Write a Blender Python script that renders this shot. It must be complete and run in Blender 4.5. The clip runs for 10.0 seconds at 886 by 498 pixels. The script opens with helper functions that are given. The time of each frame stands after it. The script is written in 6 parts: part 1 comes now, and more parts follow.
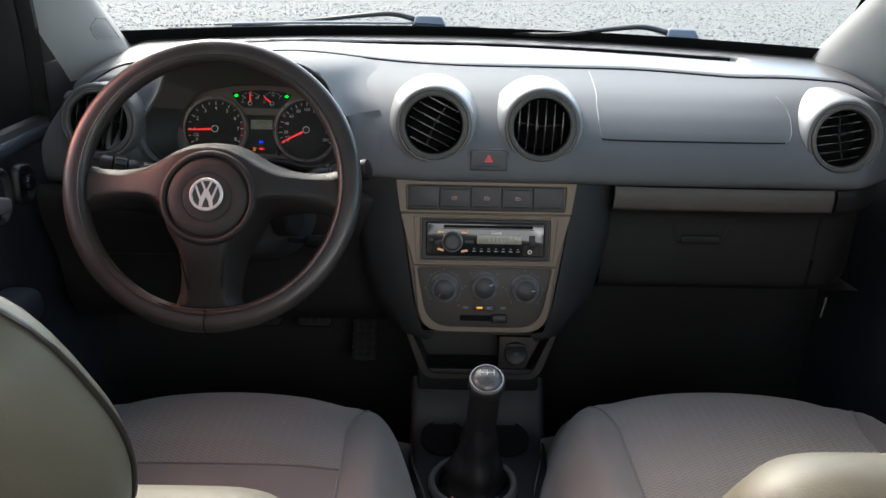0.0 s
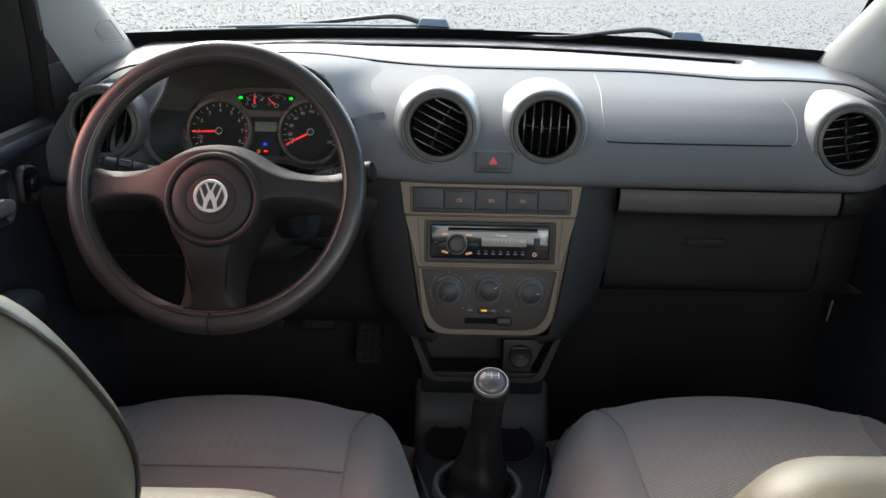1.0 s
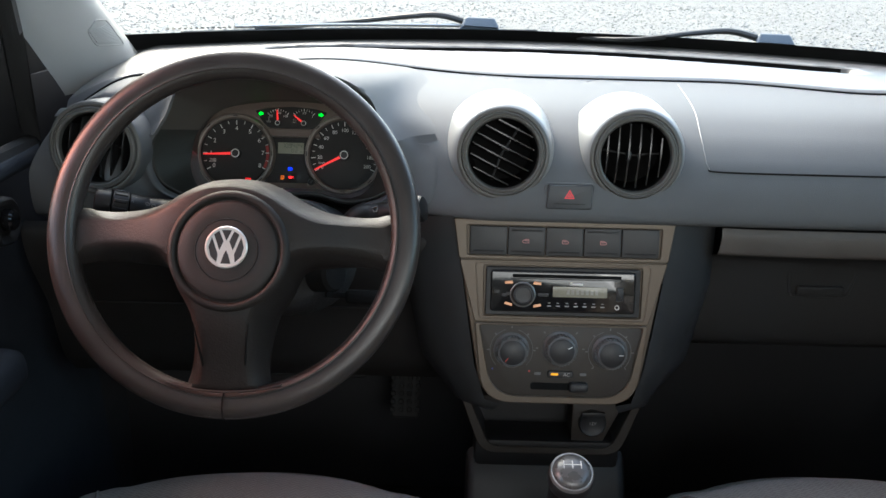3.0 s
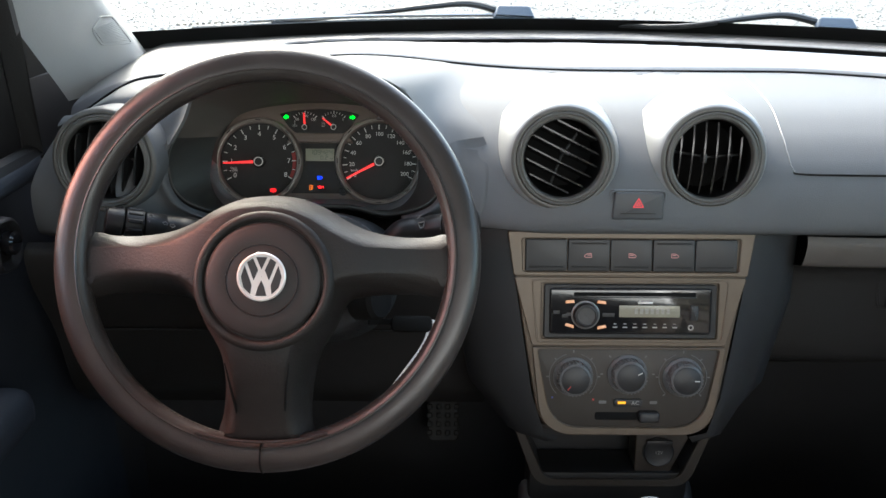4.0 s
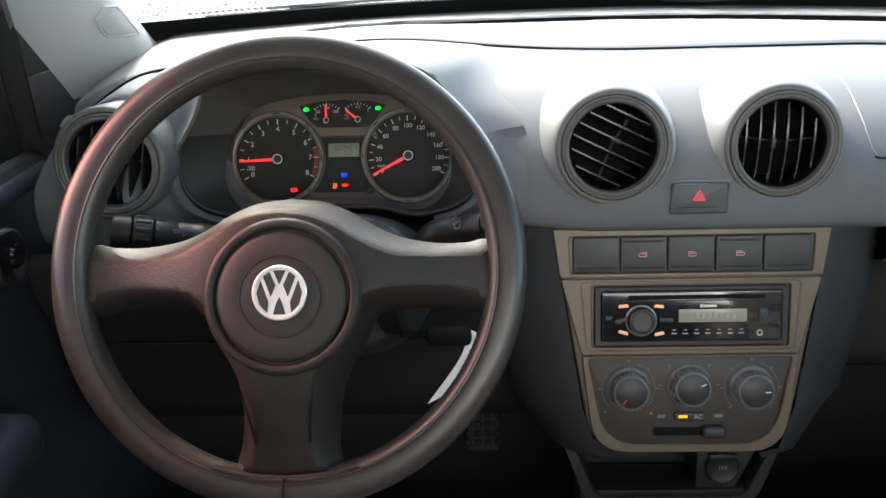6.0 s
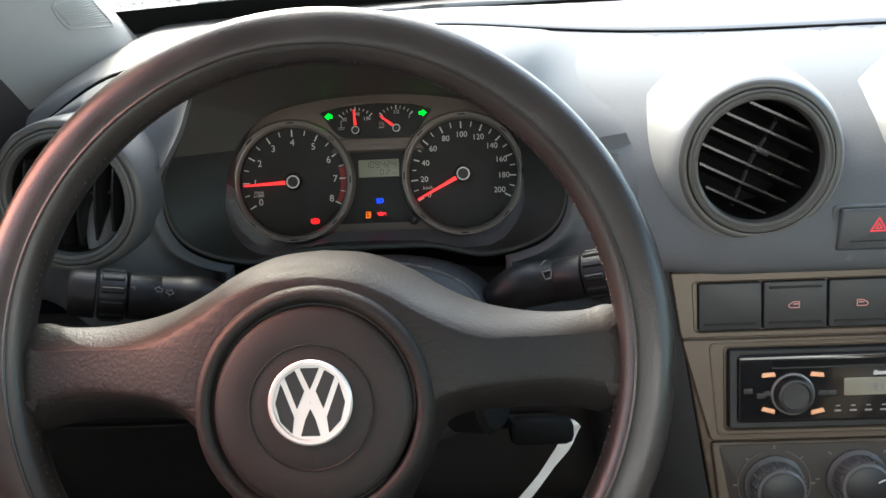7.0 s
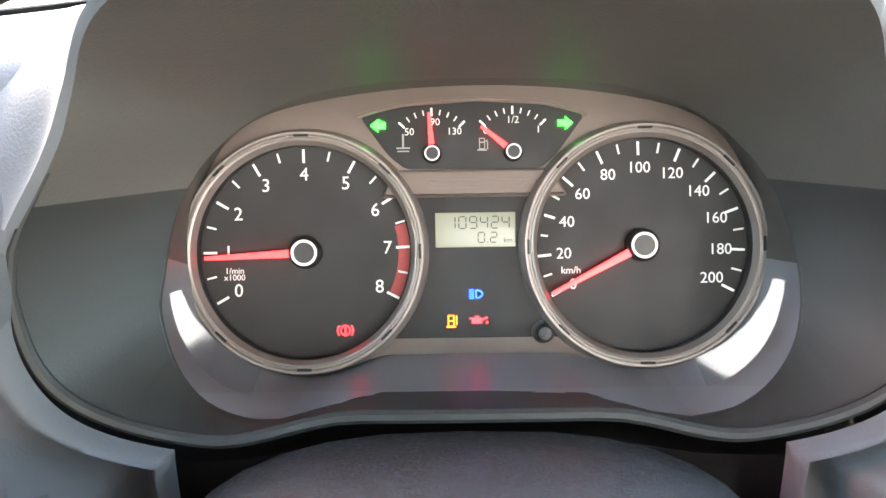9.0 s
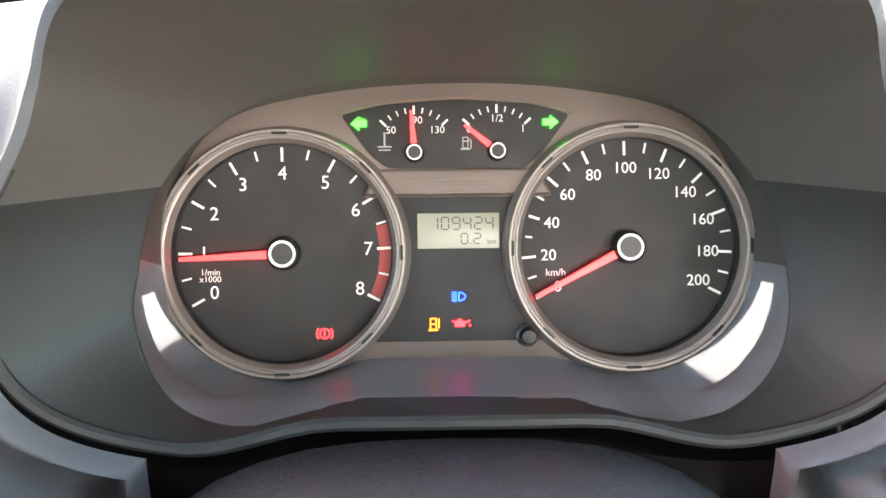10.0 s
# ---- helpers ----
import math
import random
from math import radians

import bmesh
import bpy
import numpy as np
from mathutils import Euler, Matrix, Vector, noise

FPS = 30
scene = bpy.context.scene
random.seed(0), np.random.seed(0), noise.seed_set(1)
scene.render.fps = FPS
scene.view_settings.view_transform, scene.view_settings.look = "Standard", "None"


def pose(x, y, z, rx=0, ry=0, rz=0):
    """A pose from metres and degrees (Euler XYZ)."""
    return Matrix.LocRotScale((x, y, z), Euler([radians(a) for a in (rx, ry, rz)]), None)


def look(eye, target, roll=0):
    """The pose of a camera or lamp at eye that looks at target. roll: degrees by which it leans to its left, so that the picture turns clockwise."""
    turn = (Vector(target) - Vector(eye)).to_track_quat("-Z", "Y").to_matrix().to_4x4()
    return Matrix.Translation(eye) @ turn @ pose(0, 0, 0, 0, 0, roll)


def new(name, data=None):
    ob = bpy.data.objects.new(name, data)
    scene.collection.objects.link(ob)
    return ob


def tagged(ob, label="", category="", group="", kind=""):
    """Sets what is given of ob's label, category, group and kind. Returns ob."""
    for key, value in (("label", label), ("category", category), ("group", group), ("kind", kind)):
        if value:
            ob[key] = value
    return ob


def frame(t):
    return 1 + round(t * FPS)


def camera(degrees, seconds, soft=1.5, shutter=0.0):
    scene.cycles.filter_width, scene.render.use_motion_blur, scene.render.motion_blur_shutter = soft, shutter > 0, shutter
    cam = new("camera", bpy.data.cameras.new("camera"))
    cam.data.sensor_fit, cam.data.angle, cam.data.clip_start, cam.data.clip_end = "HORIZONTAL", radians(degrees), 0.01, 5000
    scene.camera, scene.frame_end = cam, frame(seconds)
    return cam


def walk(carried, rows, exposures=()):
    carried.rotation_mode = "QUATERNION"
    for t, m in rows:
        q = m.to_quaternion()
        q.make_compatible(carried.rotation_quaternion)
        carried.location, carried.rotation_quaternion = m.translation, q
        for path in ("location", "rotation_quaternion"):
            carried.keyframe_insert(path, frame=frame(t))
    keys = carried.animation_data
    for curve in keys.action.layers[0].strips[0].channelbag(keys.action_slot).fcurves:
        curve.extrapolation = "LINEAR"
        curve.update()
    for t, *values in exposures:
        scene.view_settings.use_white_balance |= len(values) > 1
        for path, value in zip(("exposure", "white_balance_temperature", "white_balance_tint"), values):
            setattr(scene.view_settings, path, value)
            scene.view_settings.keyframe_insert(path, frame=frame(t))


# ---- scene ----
cam = camera(56.2, 10.0)
PATH = [
    (0, (-0.0733, -1.0396, 1.1355), (-0.0417, 0.8397, 0.4519), 1.43),
    (0.5, (-0.0719, -1.0383, 1.1354), (-0.0444, 0.8430, 0.4572), 1.53),
    (1, (-0.0749, -1.0366, 1.1326), (-0.0513, 0.8457, 0.4570), 1.44),
    (1.5, (-0.0813, -1.0211, 1.1285), (-0.0537, 0.8581, 0.4444), 1.26),
    (2, (-0.0799, -0.9718, 1.1258), (-0.0636, 0.9085, 0.4446), 1.18),
    (2.5, (-0.1016, -0.8958, 1.1242), (-0.0895, 0.9833, 0.4395), 1.48),
    (3, (-0.1371, -0.8190, 1.1248), (-0.1360, 1.0580, 0.4341), 1.50),
    (4.5, (-0.2014, -0.6918, 1.1104), (-0.1986, 1.1713, 0.3832), -0.13),
    (5, (-0.2019, -0.6876, 1.1093), (-0.2011, 1.1704, 0.3692), -0.36),
    (5.5, (-0.1987, -0.6678, 1.1086), (-0.2172, 1.1866, 0.3596), -0.79),
    (5.7, (-0.1988, -0.6586, 1.1065), (-0.2345, 1.1963, 0.3594), -1.09),
    (6.8, (-0.2251, -0.4776, 1.0723), (-0.3740, 1.3767, 0.3379), -3.22),
    (7, (-0.2578, -0.4262, 1.0620), (-0.3404, 1.4281, 0.3170), -3.10),
    (7.5, (-0.3106, -0.2879, 1.0278), (-0.3861, 1.5648, 0.2782), -4.44),
    (8, (-0.3406, -0.2027, 1.0209), (-0.3779, 1.6440, 0.2540), -2.53),
    (8.5, (-0.3241, -0.1307, 1.0020), (-0.4148, 1.7270, 0.2666), -1.88),
    (9, (-0.3467, -0.0964, 0.9848), (-0.3641, 1.7786, 0.2891), -1.03),
    (9.5, (-0.3471, -0.0852, 0.9827), (-0.3277, 1.7829, 0.2686), -0.71),
    (10, (-0.3477, -0.0886, 0.9825), (-0.3166, 1.7861, 0.2863), -0.36),
]
EXPOSURES = [(0.0, 2.90, 6200, 9), (3.0, 3.20, 6200, 8), (5.0, 3.70, 6400, 9), (7.0, 3.58, 6400, 7), (7.5, 4.42, 6350, 6), (8.0, 4.85, 6300, 2), (8.5, 5.68, 6500, 9), (9.0, 5.98, 6600, 13), (9.5, 5.88, 6700, 14), (10.0, 5.88, 6700, 14)]
walk(cam, [(t, look(eye, target, roll)) for t, eye, target, roll in PATH], EXPOSURES)

# ---- light ----
SUN_EL, SUN_AZ = 42.0, 26.0         # degrees; azimuth to the left of straight ahead
world = bpy.data.worlds.new("sky")
scene.world = world
world.use_nodes = True
wn = world.node_tree.nodes
sky = wn.new("ShaderNodeTexSky")
sky.sky_type, sky.sun_disc = "NISHITA", False
sky.sun_elevation, sky.sun_rotation = radians(SUN_EL), radians(-SUN_AZ)
sky.dust_density, sky.air_density = 4.0, 1.2
wn["Background"].inputs["Strength"].default_value = 0.105
world.node_tree.links.new(sky.outputs[0], wn["Background"].inputs["Color"])
lamp = bpy.data.lights.new("sun", "SUN")
lamp.energy, lamp.angle, lamp.color = 0.42, radians(0.6), (1.0, 0.94, 0.86)
sun = new("sun", lamp)
a, e = radians(SUN_AZ), radians(SUN_EL)
sun.matrix_world = look((-math.sin(a) * math.cos(e) * 9, math.cos(a) * math.cos(e) * 9, math.sin(e) * 9), (0, 0, 0))


def daylight(name, m, sx, sy, watts, colour):
    """Daylight that comes in at an opening of the cabin."""
    d = bpy.data.lights.new(name, "AREA")
    d.shape, d.size, d.size_y, d.energy, d.color = "RECTANGLE", sx, sy, watts, colour
    ob = new(name, d)
    ob.matrix_world = m
    return ob


daylight("windscreen_sky", look((0.0, 0.445, 1.205), (0.0, -0.055, 0.58)), 1.12, 0.50, 0.22, (1.0, 0.99, 0.965))
glow = daylight("left_window_glow", look((-0.655, -0.16, 1.05), (-0.36, -0.24, 0.86)), 0.34, 0.26, 0.15, (1.0, 0.36, 0.24))
glow.data.spread = radians(80)
daylight("rear_window_sky", look((0.0, -1.74, 1.19), (0.0, 0.0, 0.82)), 1.22, 0.44, 0.88, (1.0, 0.96, 0.90))
daylight("right_rear_window_sky", look((0.655, -1.20, 1.12), (0.0, -0.25, 0.68)), 0.50, 0.40, 0.58, (1.0, 0.97, 0.92))

# ---- materials ----


def material(name, base, rough=0.5, metal=0.0, grain=0.0, grain_size=0.001, wear=0.12, wear_size=0.06, spec=0.5, coat=0.0,
             tint=None, emit=None, power=0.0, sheen=0.0):
    """A node material: base colour with wear at a large scale, fine grain as bump, and uneven gloss."""
    m = bpy.data.materials.new(name)
    m.use_nodes = True
    n, l = m.node_tree.nodes, m.node_tree.links
    b = n["Principled BSDF"]
    b.inputs["Base Color"].default_value = (*base, 1)
    b.inputs["Roughness"].default_value = rough
    b.inputs["Metallic"].default_value = metal
    b.inputs["Specular IOR Level"].default_value = spec
    b.inputs["Coat Weight"].default_value = coat
    b.inputs["Sheen Weight"].default_value = sheen
    co = n.new("ShaderNodeTexCoord")
    if wear:
        w = n.new("ShaderNodeTexNoise")
        w.inputs["Scale"].default_value, w.inputs["Detail"].default_value = 1 / wear_size, 6
        l.new(co.outputs["Object"], w.inputs["Vector"])
        mix = n.new("ShaderNodeMix")
        mix.data_type = "RGBA"
        dark = [c * (1 - wear) for c in base]
        light = tint or [min(1, c * (1 + wear)) for c in base]
        mix.inputs["A"].default_value, mix.inputs["B"].default_value = (*dark, 1), (*light, 1)
        l.new(w.outputs["Fac"], mix.inputs["Factor"])
        l.new(mix.outputs["Result"], b.inputs["Base Color"])
        r = n.new("ShaderNodeMapRange")
        r.inputs["From Min"].default_value, r.inputs["From Max"].default_value = 0.3, 0.7
        r.inputs["To Min"].default_value, r.inputs["To Max"].default_value = rough * (1 - wear * 0.7), min(1, rough * (1 + wear * 0.7))
        l.new(w.outputs["Fac"], r.inputs["Value"])
        l.new(r.outputs["Result"], b.inputs["Roughness"])
    if grain:
        g = n.new("ShaderNodeTexNoise")
        g.inputs["Scale"].default_value, g.inputs["Detail"].default_value = 1 / grain_size, 3
        l.new(co.outputs["Object"], g.inputs["Vector"])
        bump = n.new("ShaderNodeBump")
        bump.inputs["Strength"].default_value, bump.inputs["Distance"].default_value = grain, grain_size * 0.5
        l.new(g.outputs["Fac"], bump.inputs["Height"])
        l.new(bump.outputs["Normal"], b.inputs["Normal"])
    if emit:
        b.inputs["Emission Color"].default_value = (*emit, 1)
        b.inputs["Emission Strength"].default_value = power
    return m


def clear_glass(name, tint, gloss_rough=0.02, ior=1.45):
    """A thin clear sheet: what lies behind shows through, tinted, and the surface mirrors at grazing angles."""
    m = bpy.data.materials.new(name)
    m.use_nodes = True
    n, l = m.node_tree.nodes, m.node_tree.links
    n.remove(n["Principled BSDF"])
    see, shine = n.new("ShaderNodeBsdfTransparent"), n.new("ShaderNodeBsdfGlossy")
    f, mix = n.new("ShaderNodeFresnel"), n.new("ShaderNodeMixShader")
    see.inputs["Color"].default_value = (*tint, 1)
    shine.inputs["Roughness"].default_value = gloss_rough
    f.inputs["IOR"].default_value = ior
    l.new(f.outputs[0], mix.inputs[0])
    l.new(see.outputs[0], mix.inputs[1])
    l.new(shine.outputs[0], mix.inputs[2])
    l.new(mix.outputs[0], n["Material Output"].inputs["Surface"])
    return m


def fabric(name, base, cell=0.006, strength=0.5):
    """Woven seat cloth with a fine zigzag rib."""
    m = material(name, base, rough=0.9, wear=0.10, wear_size=0.09, spec=0.15, sheen=0.25)
    n, l = m.node_tree.nodes, m.node_tree.links
    co = n.new("ShaderNodeTexCoord")
    sep = n.new("ShaderNodeSeparateXYZ")
    l.new(co.outputs["Object"], sep.inputs[0])
    zig = n.new("ShaderNodeMath")
    zig.operation = "PINGPONG"
    zig.inputs[1].default_value = cell
    l.new(sep.outputs["X"], zig.inputs[0])
    add = n.new("ShaderNodeMath")
    add.operation = "ADD"
    l.new(sep.outputs["Y"], add.inputs[0])
    l.new(zig.outputs[0], add.inputs[1])
    rib = n.new("ShaderNodeMath")
    rib.operation = "PINGPONG"
    rib.inputs[1].default_value = cell * 0.5
    l.new(add.outputs[0], rib.inputs[0])
    weave = n.new("ShaderNodeTexNoise")
    weave.inputs["Scale"].default_value = 1500
    l.new(co.outputs["Object"], weave.inputs["Vector"])
    both = n.new("ShaderNodeMath")
    both.operation = "MULTIPLY_ADD"
    both.inputs[1].default_value = 0.001
    l.new(weave.outputs["Fac"], both.inputs[0])
    l.new(rib.outputs[0], both.inputs[2])
    bump = n.new("ShaderNodeBump")
    bump.inputs["Strength"].default_value, bump.inputs["Distance"].default_value = strength, 0.4
    l.new(both.outputs[0], bump.inputs["Height"])
    l.new(bump.outputs["Normal"], n["Principled BSDF"].inputs["Normal"])
    return m


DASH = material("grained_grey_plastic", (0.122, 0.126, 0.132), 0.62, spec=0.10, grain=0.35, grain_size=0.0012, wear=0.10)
VENTRING = material("grooved_grey_plastic", (0.088, 0.083, 0.076), 0.42, grain=0.15, grain_size=0.001)
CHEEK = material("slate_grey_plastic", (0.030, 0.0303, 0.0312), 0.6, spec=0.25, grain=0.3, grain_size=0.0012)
KNOB = material("ribbed_grey_plastic", (0.11, 0.107, 0.104), 0.36, grain=0.1, grain_size=0.001)
SHROUD = material("dusty_black_plastic", (0.034, 0.0347, 0.0355), 0.55, spec=0.25, grain=0.25, grain_size=0.0012, wear=0.45, wear_size=0.0022)
CONSOLE = material("matt_black_plastic", (0.0075, 0.0075, 0.0078), 0.5, grain=0.3, grain_size=0.0012)
LOUVRE = material("satin_black_plastic", (0.014, 0.014, 0.0145), 0.22, grain=0.1, grain_size=0.001)
SATIN = material("satin_pale_grey", (0.24, 0.242, 0.24), 0.34, metal=0.1, grain=0.25, grain_size=0.0010, wear=0.08)
PAD = material("dash_top_plastic", (0.116, 0.119, 0.125), 0.32, grain=0.35, grain_size=0.0012, wear=0.10)
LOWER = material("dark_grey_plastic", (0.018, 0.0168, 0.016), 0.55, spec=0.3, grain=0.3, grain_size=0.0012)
HOOD_IN = material("binnacle_plastic_lit", (0.088, 0.080, 0.070), 0.6, grain=0.3, grain_size=0.0015)
BEZEL = material("satin_taupe_paint", (0.112, 0.086, 0.062), 0.42, metal=0.35, grain=0.1, grain_size=0.0008, wear=0.14, wear_size=0.03)
BLACK = material("black_plastic", (0.018, 0.018, 0.019), 0.45, grain=0.2, grain_size=0.0012)
STALK = material("stalk_black_plastic", (0.0125, 0.0125, 0.0128), 0.42, spec=0.28, grain=0.2, grain_size=0.0012)
GLOSS = material("gloss_black_plastic", (0.010, 0.010, 0.011), 0.12, wear=0.3, wear_size=0.01, coat=0.3)
VOID = material("unlit_black_plastic", (0.008, 0.008, 0.008), 0.8, spec=0.1)
CLIMATE = material("warm_charcoal_plastic", (0.025, 0.0190, 0.0140), 0.5, grain=0.2, grain_size=0.001)
LEATHER = material("worn_black_leather", (0.031, 0.0265, 0.0245), 0.34, grain=0.18, grain_size=0.0014, wear=0.22, wear_size=0.035)
HUB = material("grained_black_plastic", (0.0185, 0.0158, 0.0145), 0.50, spec=0.25, grain=0.38, grain_size=0.0020, wear=0.15)
PADHUB = material("horn_pad_plastic", (0.022, 0.0185, 0.0172), 0.55, spec=0.3, grain=0.3, grain_size=0.001, wear=0.15)
EMBLEM = material("bright_badge_silver", (0.76, 0.735, 0.71), 0.30, metal=0.6, wear=0.06, wear_size=0.01)
SILVER = material("satin_silver_plastic", (0.32, 0.31, 0.30), 0.35, metal=0.6, wear=0.1, wear_size=0.02)
SMOKED = material("smoked_silver_plastic", (0.105, 0.103, 0.102), 0.28, metal=0.3, wear=0.15, wear_size=0.02)
# Lit copy of the lid's plastic, for the ledge that faces up.
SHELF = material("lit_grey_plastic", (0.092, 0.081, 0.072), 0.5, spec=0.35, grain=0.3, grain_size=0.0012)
FACE = material("gauge_face_black", (0.0155, 0.0138, 0.0130), 0.65, wear=0.15, wear_size=0.02)
DIALRING = material("pale_satin_ring", (0.235, 0.202, 0.180), 0.38, metal=0.35, grain=0.1, grain_size=0.0008)
PLATE = material("cluster_taupe_plastic", (0.185, 0.142, 0.121), 0.45, metal=0.2, grain=0.15, grain_size=0.0008)
WHITE = material("white_print", (0.64, 0.62, 0.59), 0.6, wear=0.05, emit=(1, 0.96, 0.9), power=0.005)
LCDTEXT = material("display_ink", (0.22, 0.215, 0.19), 0.4, wear=0.05)
GREYMARK = material("grey_print", (0.34, 0.33, 0.32), 0.6, wear=0.05)
REDMARK = material("red_print", (0.55, 0.05, 0.04), 0.5, wear=0.1)
NEEDLE = material("red_needle", (0.70, 0.045, 0.045), 0.4, wear=0.05, emit=(1.0, 0.03, 0.03), power=0.10)
LCD = material("lcd_olive", (0.165, 0.168, 0.122), 0.3, wear=0.05, emit=(0.62, 0.64, 0.46), power=0.005)
LCDINK = material("lcd_ink", (0.03, 0.03, 0.02), 0.5, wear=0.0)
LAMP_BLUE = material("lamp_blue", (0.02, 0.15, 0.8), 0.4, wear=0.0, emit=(0.0, 0.024, 1.0), power=0.40)
LAMP_RED = material("lamp_red", (0.8, 0.05, 0.05), 0.4, wear=0.0, emit=(1.0, 0.008, 0.012), power=0.28)
LAMP_AMBER = material("lamp_amber", (0.8, 0.4, 0.02), 0.4, wear=0.0, emit=(1.0, 0.13, 0.0), power=0.11)
LAMP_GREEN = material("lamp_green", (0.05, 0.8, 0.1), 0.4, wear=0.0, emit=(0.0, 1.0, 0.012), power=0.26)
LAMP_ORANGE = material("radio_key_amber", (0.62, 0.36, 0.20), 0.4, wear=0.1, emit=(1.0, 0.40, 0.18), power=0.03)
FAINT = material("worn_pale_print", (0.145, 0.142, 0.14), 0.6, wear=0.2, wear_size=0.004)
PINKMARK = material("faded_red_print", (0.62, 0.26, 0.25), 0.5, wear=0.1)
BLUEMARK = material("dull_blue_print", (0.05, 0.07, 0.30), 0.5, wear=0.1)
BUTTONLAMP = material("button_lamp_amber", (0.7, 0.3, 0.02), 0.4, wear=0.0, emit=(1.0, 0.40, 0.0), power=0.10)
SCREEN = material("radio_screen_grey", (0.17, 0.165, 0.125), 0.2, wear=0.15, wear_size=0.01, emit=(0.8, 0.76, 0.60), power=0.008)
CLOTH = fabric("grey_zigzag_cloth", (0.150, 0.144, 0.136))
CLOTH_SIDE = material("grey_knit_cloth", (0.118, 0.114, 0.111), 0.9, grain=0.5, grain_size=0.0015, spec=0.15, sheen=0.2)
VINYL = material("olive_beige_vinyl", (0.118, 0.107, 0.078), 0.5, grain=0.35, grain_size=0.0014, wear=0.15)
THREAD = material("pale_thread", (0.5, 0.48, 0.42), 0.8)
TRIM_LIGHT = material("pale_grey_trim", (0.39, 0.41, 0.425), 0.65, grain=0.3, grain_size=0.0015, wear=0.06)
DOOR = material("blue_grey_door_plastic", (0.022, 0.027, 0.036), 0.62, grain=0.3, grain_size=0.0015)
CARPET = material("black_carpet", (0.014, 0.013, 0.012), 0.95, grain=0.8, grain_size=0.003)
BODY = material("dark_sealed_metal", (0.03, 0.03, 0.032), 0.6)
RUBBER = material("black_rubber", (0.015, 0.015, 0.015), 0.7, grain=0.3, grain_size=0.002)
WIPERCAP = material("sunfaded_wiper_plastic", (0.045, 0.062, 0.088), 0.5, grain=0.2, grain_size=0.002)
STEEL = material("grey_steel", (0.35, 0.35, 0.36), 0.4, metal=0.8)
PAPER = material("white_paper_tag", (0.80, 0.79, 0.76), 0.7, wear=0.06, wear_size=0.01)
GLASS = clear_glass("windscreen_glass", (0.90, 0.95, 0.91), 0.02, 1.25)
LENS = clear_glass("cluster_lens", (0.93, 0.93, 0.92), 0.03, 1.12)
# Shaded copy of the hood's inner plastic, for the lower half.
SHELL = material("binnacle_plastic_shaded", (0.028, 0.029, 0.0265), 0.58, grain=0.15, grain_size=0.001)
APRON = material("blue_black_plastic", (0.20, 0.207, 0.22), 0.35, grain=0.15, grain_size=0.001)
HAZARD = material("red_switch_print", (0.55, 0.03, 0.04), 0.4, wear=0.05, emit=(1.0, 0.04, 0.06), power=0.05)
FLANGE = clear_glass("mirror_flange", (0.90, 0.92, 0.94), 0.05, 1.5)
# Tint added to hold back daylight at the panes behind the view.
SIDEGLASS = clear_glass("tinted_side_glass", (0.36, 0.40, 0.40), 0.02, 1.3)

# ---- mesh helpers ----


def part(name, bm, mat, parent=None, label="", m=None, angle=35, cap=None):
    """Links a bmesh as one mesh object under a thing or a part."""
    bmesh.ops.remove_doubles(bm, verts=bm.verts, dist=1e-6)
    bmesh.ops.recalc_face_normals(bm, faces=bm.faces)
    me = bpy.data.meshes.new(name)
    bm.to_mesh(me)
    bm.free()
    me.materials.append(mat)
    me.polygons.foreach_set("use_smooth", [True] * len(me.polygons))
    me.set_sharp_from_angle(angle=radians(angle))
    ob = new(name, me)
    ob.parent = parent
    if m is not None:
        ob.matrix_basis = m
    if label:
        ob["label"] = label
    return ob


def thing(name, m, label, category, group="", kind=""):
    ob = new(name)
    ob.empty_display_size = 0.02
    ob.matrix_basis = m
    return tagged(ob, label, category, group, kind)


def facing(x, y, z, tilt=0.0, roll=0.0):
    """A frame with X to the right, Y up the face and Z out towards the driver; tilt: degrees by which its top leans away."""
    return pose(x, y, z, 90 - tilt, 0, 0) @ pose(0, 0, 0, 0, 0, roll)


def stack(loops, cap0=False, cap1=False, closed=True, bm=None):
    """A skin through loops of equally many points."""
    bm = bm or bmesh.new()
    rows = [[bm.verts.new(p) for p in loop] for loop in loops]
    n = len(rows[0])
    for a, b in zip(rows, rows[1:]):
        for i in range(n if closed else n - 1):
            j = (i + 1) % n
            bm.faces.new((a[i], a[j], b[j], b[i]))
    if cap0:
        bm.faces.new(rows[0])
    if cap1:
        bm.faces.new(rows[-1])
    return bm


def rpoly(corners, r, seg=5):
    """A rounded polygon (corners in order), as 2D points, seg + 1 at each corner."""
    out, n = [], len(corners)
    for i in range(n):
        p, a, b = Vector(corners[i]), Vector(corners[i - 1]), Vector(corners[(i + 1) % n])
        rr = r[i] if isinstance(r, (list, tuple)) else r
        u, v = (a - p), (b - p)
        k = min(rr, u.length * 0.49, v.length * 0.49)
        s, e = p + u.normalized() * k, p + v.normalized() * k
        for j in range(seg + 1):
            t = j / seg
            out.append(s * (1 - t) ** 2 + p * 2 * t * (1 - t) + e * t * t)
    return out


def rrect(w, h, r, x=0.0, y=0.0, seg=5):
    return rpoly([(x - w / 2, y - h / 2), (x + w / 2, y - h / 2), (x + w / 2, y + h / 2), (x - w / 2, y + h / 2)], r, seg)


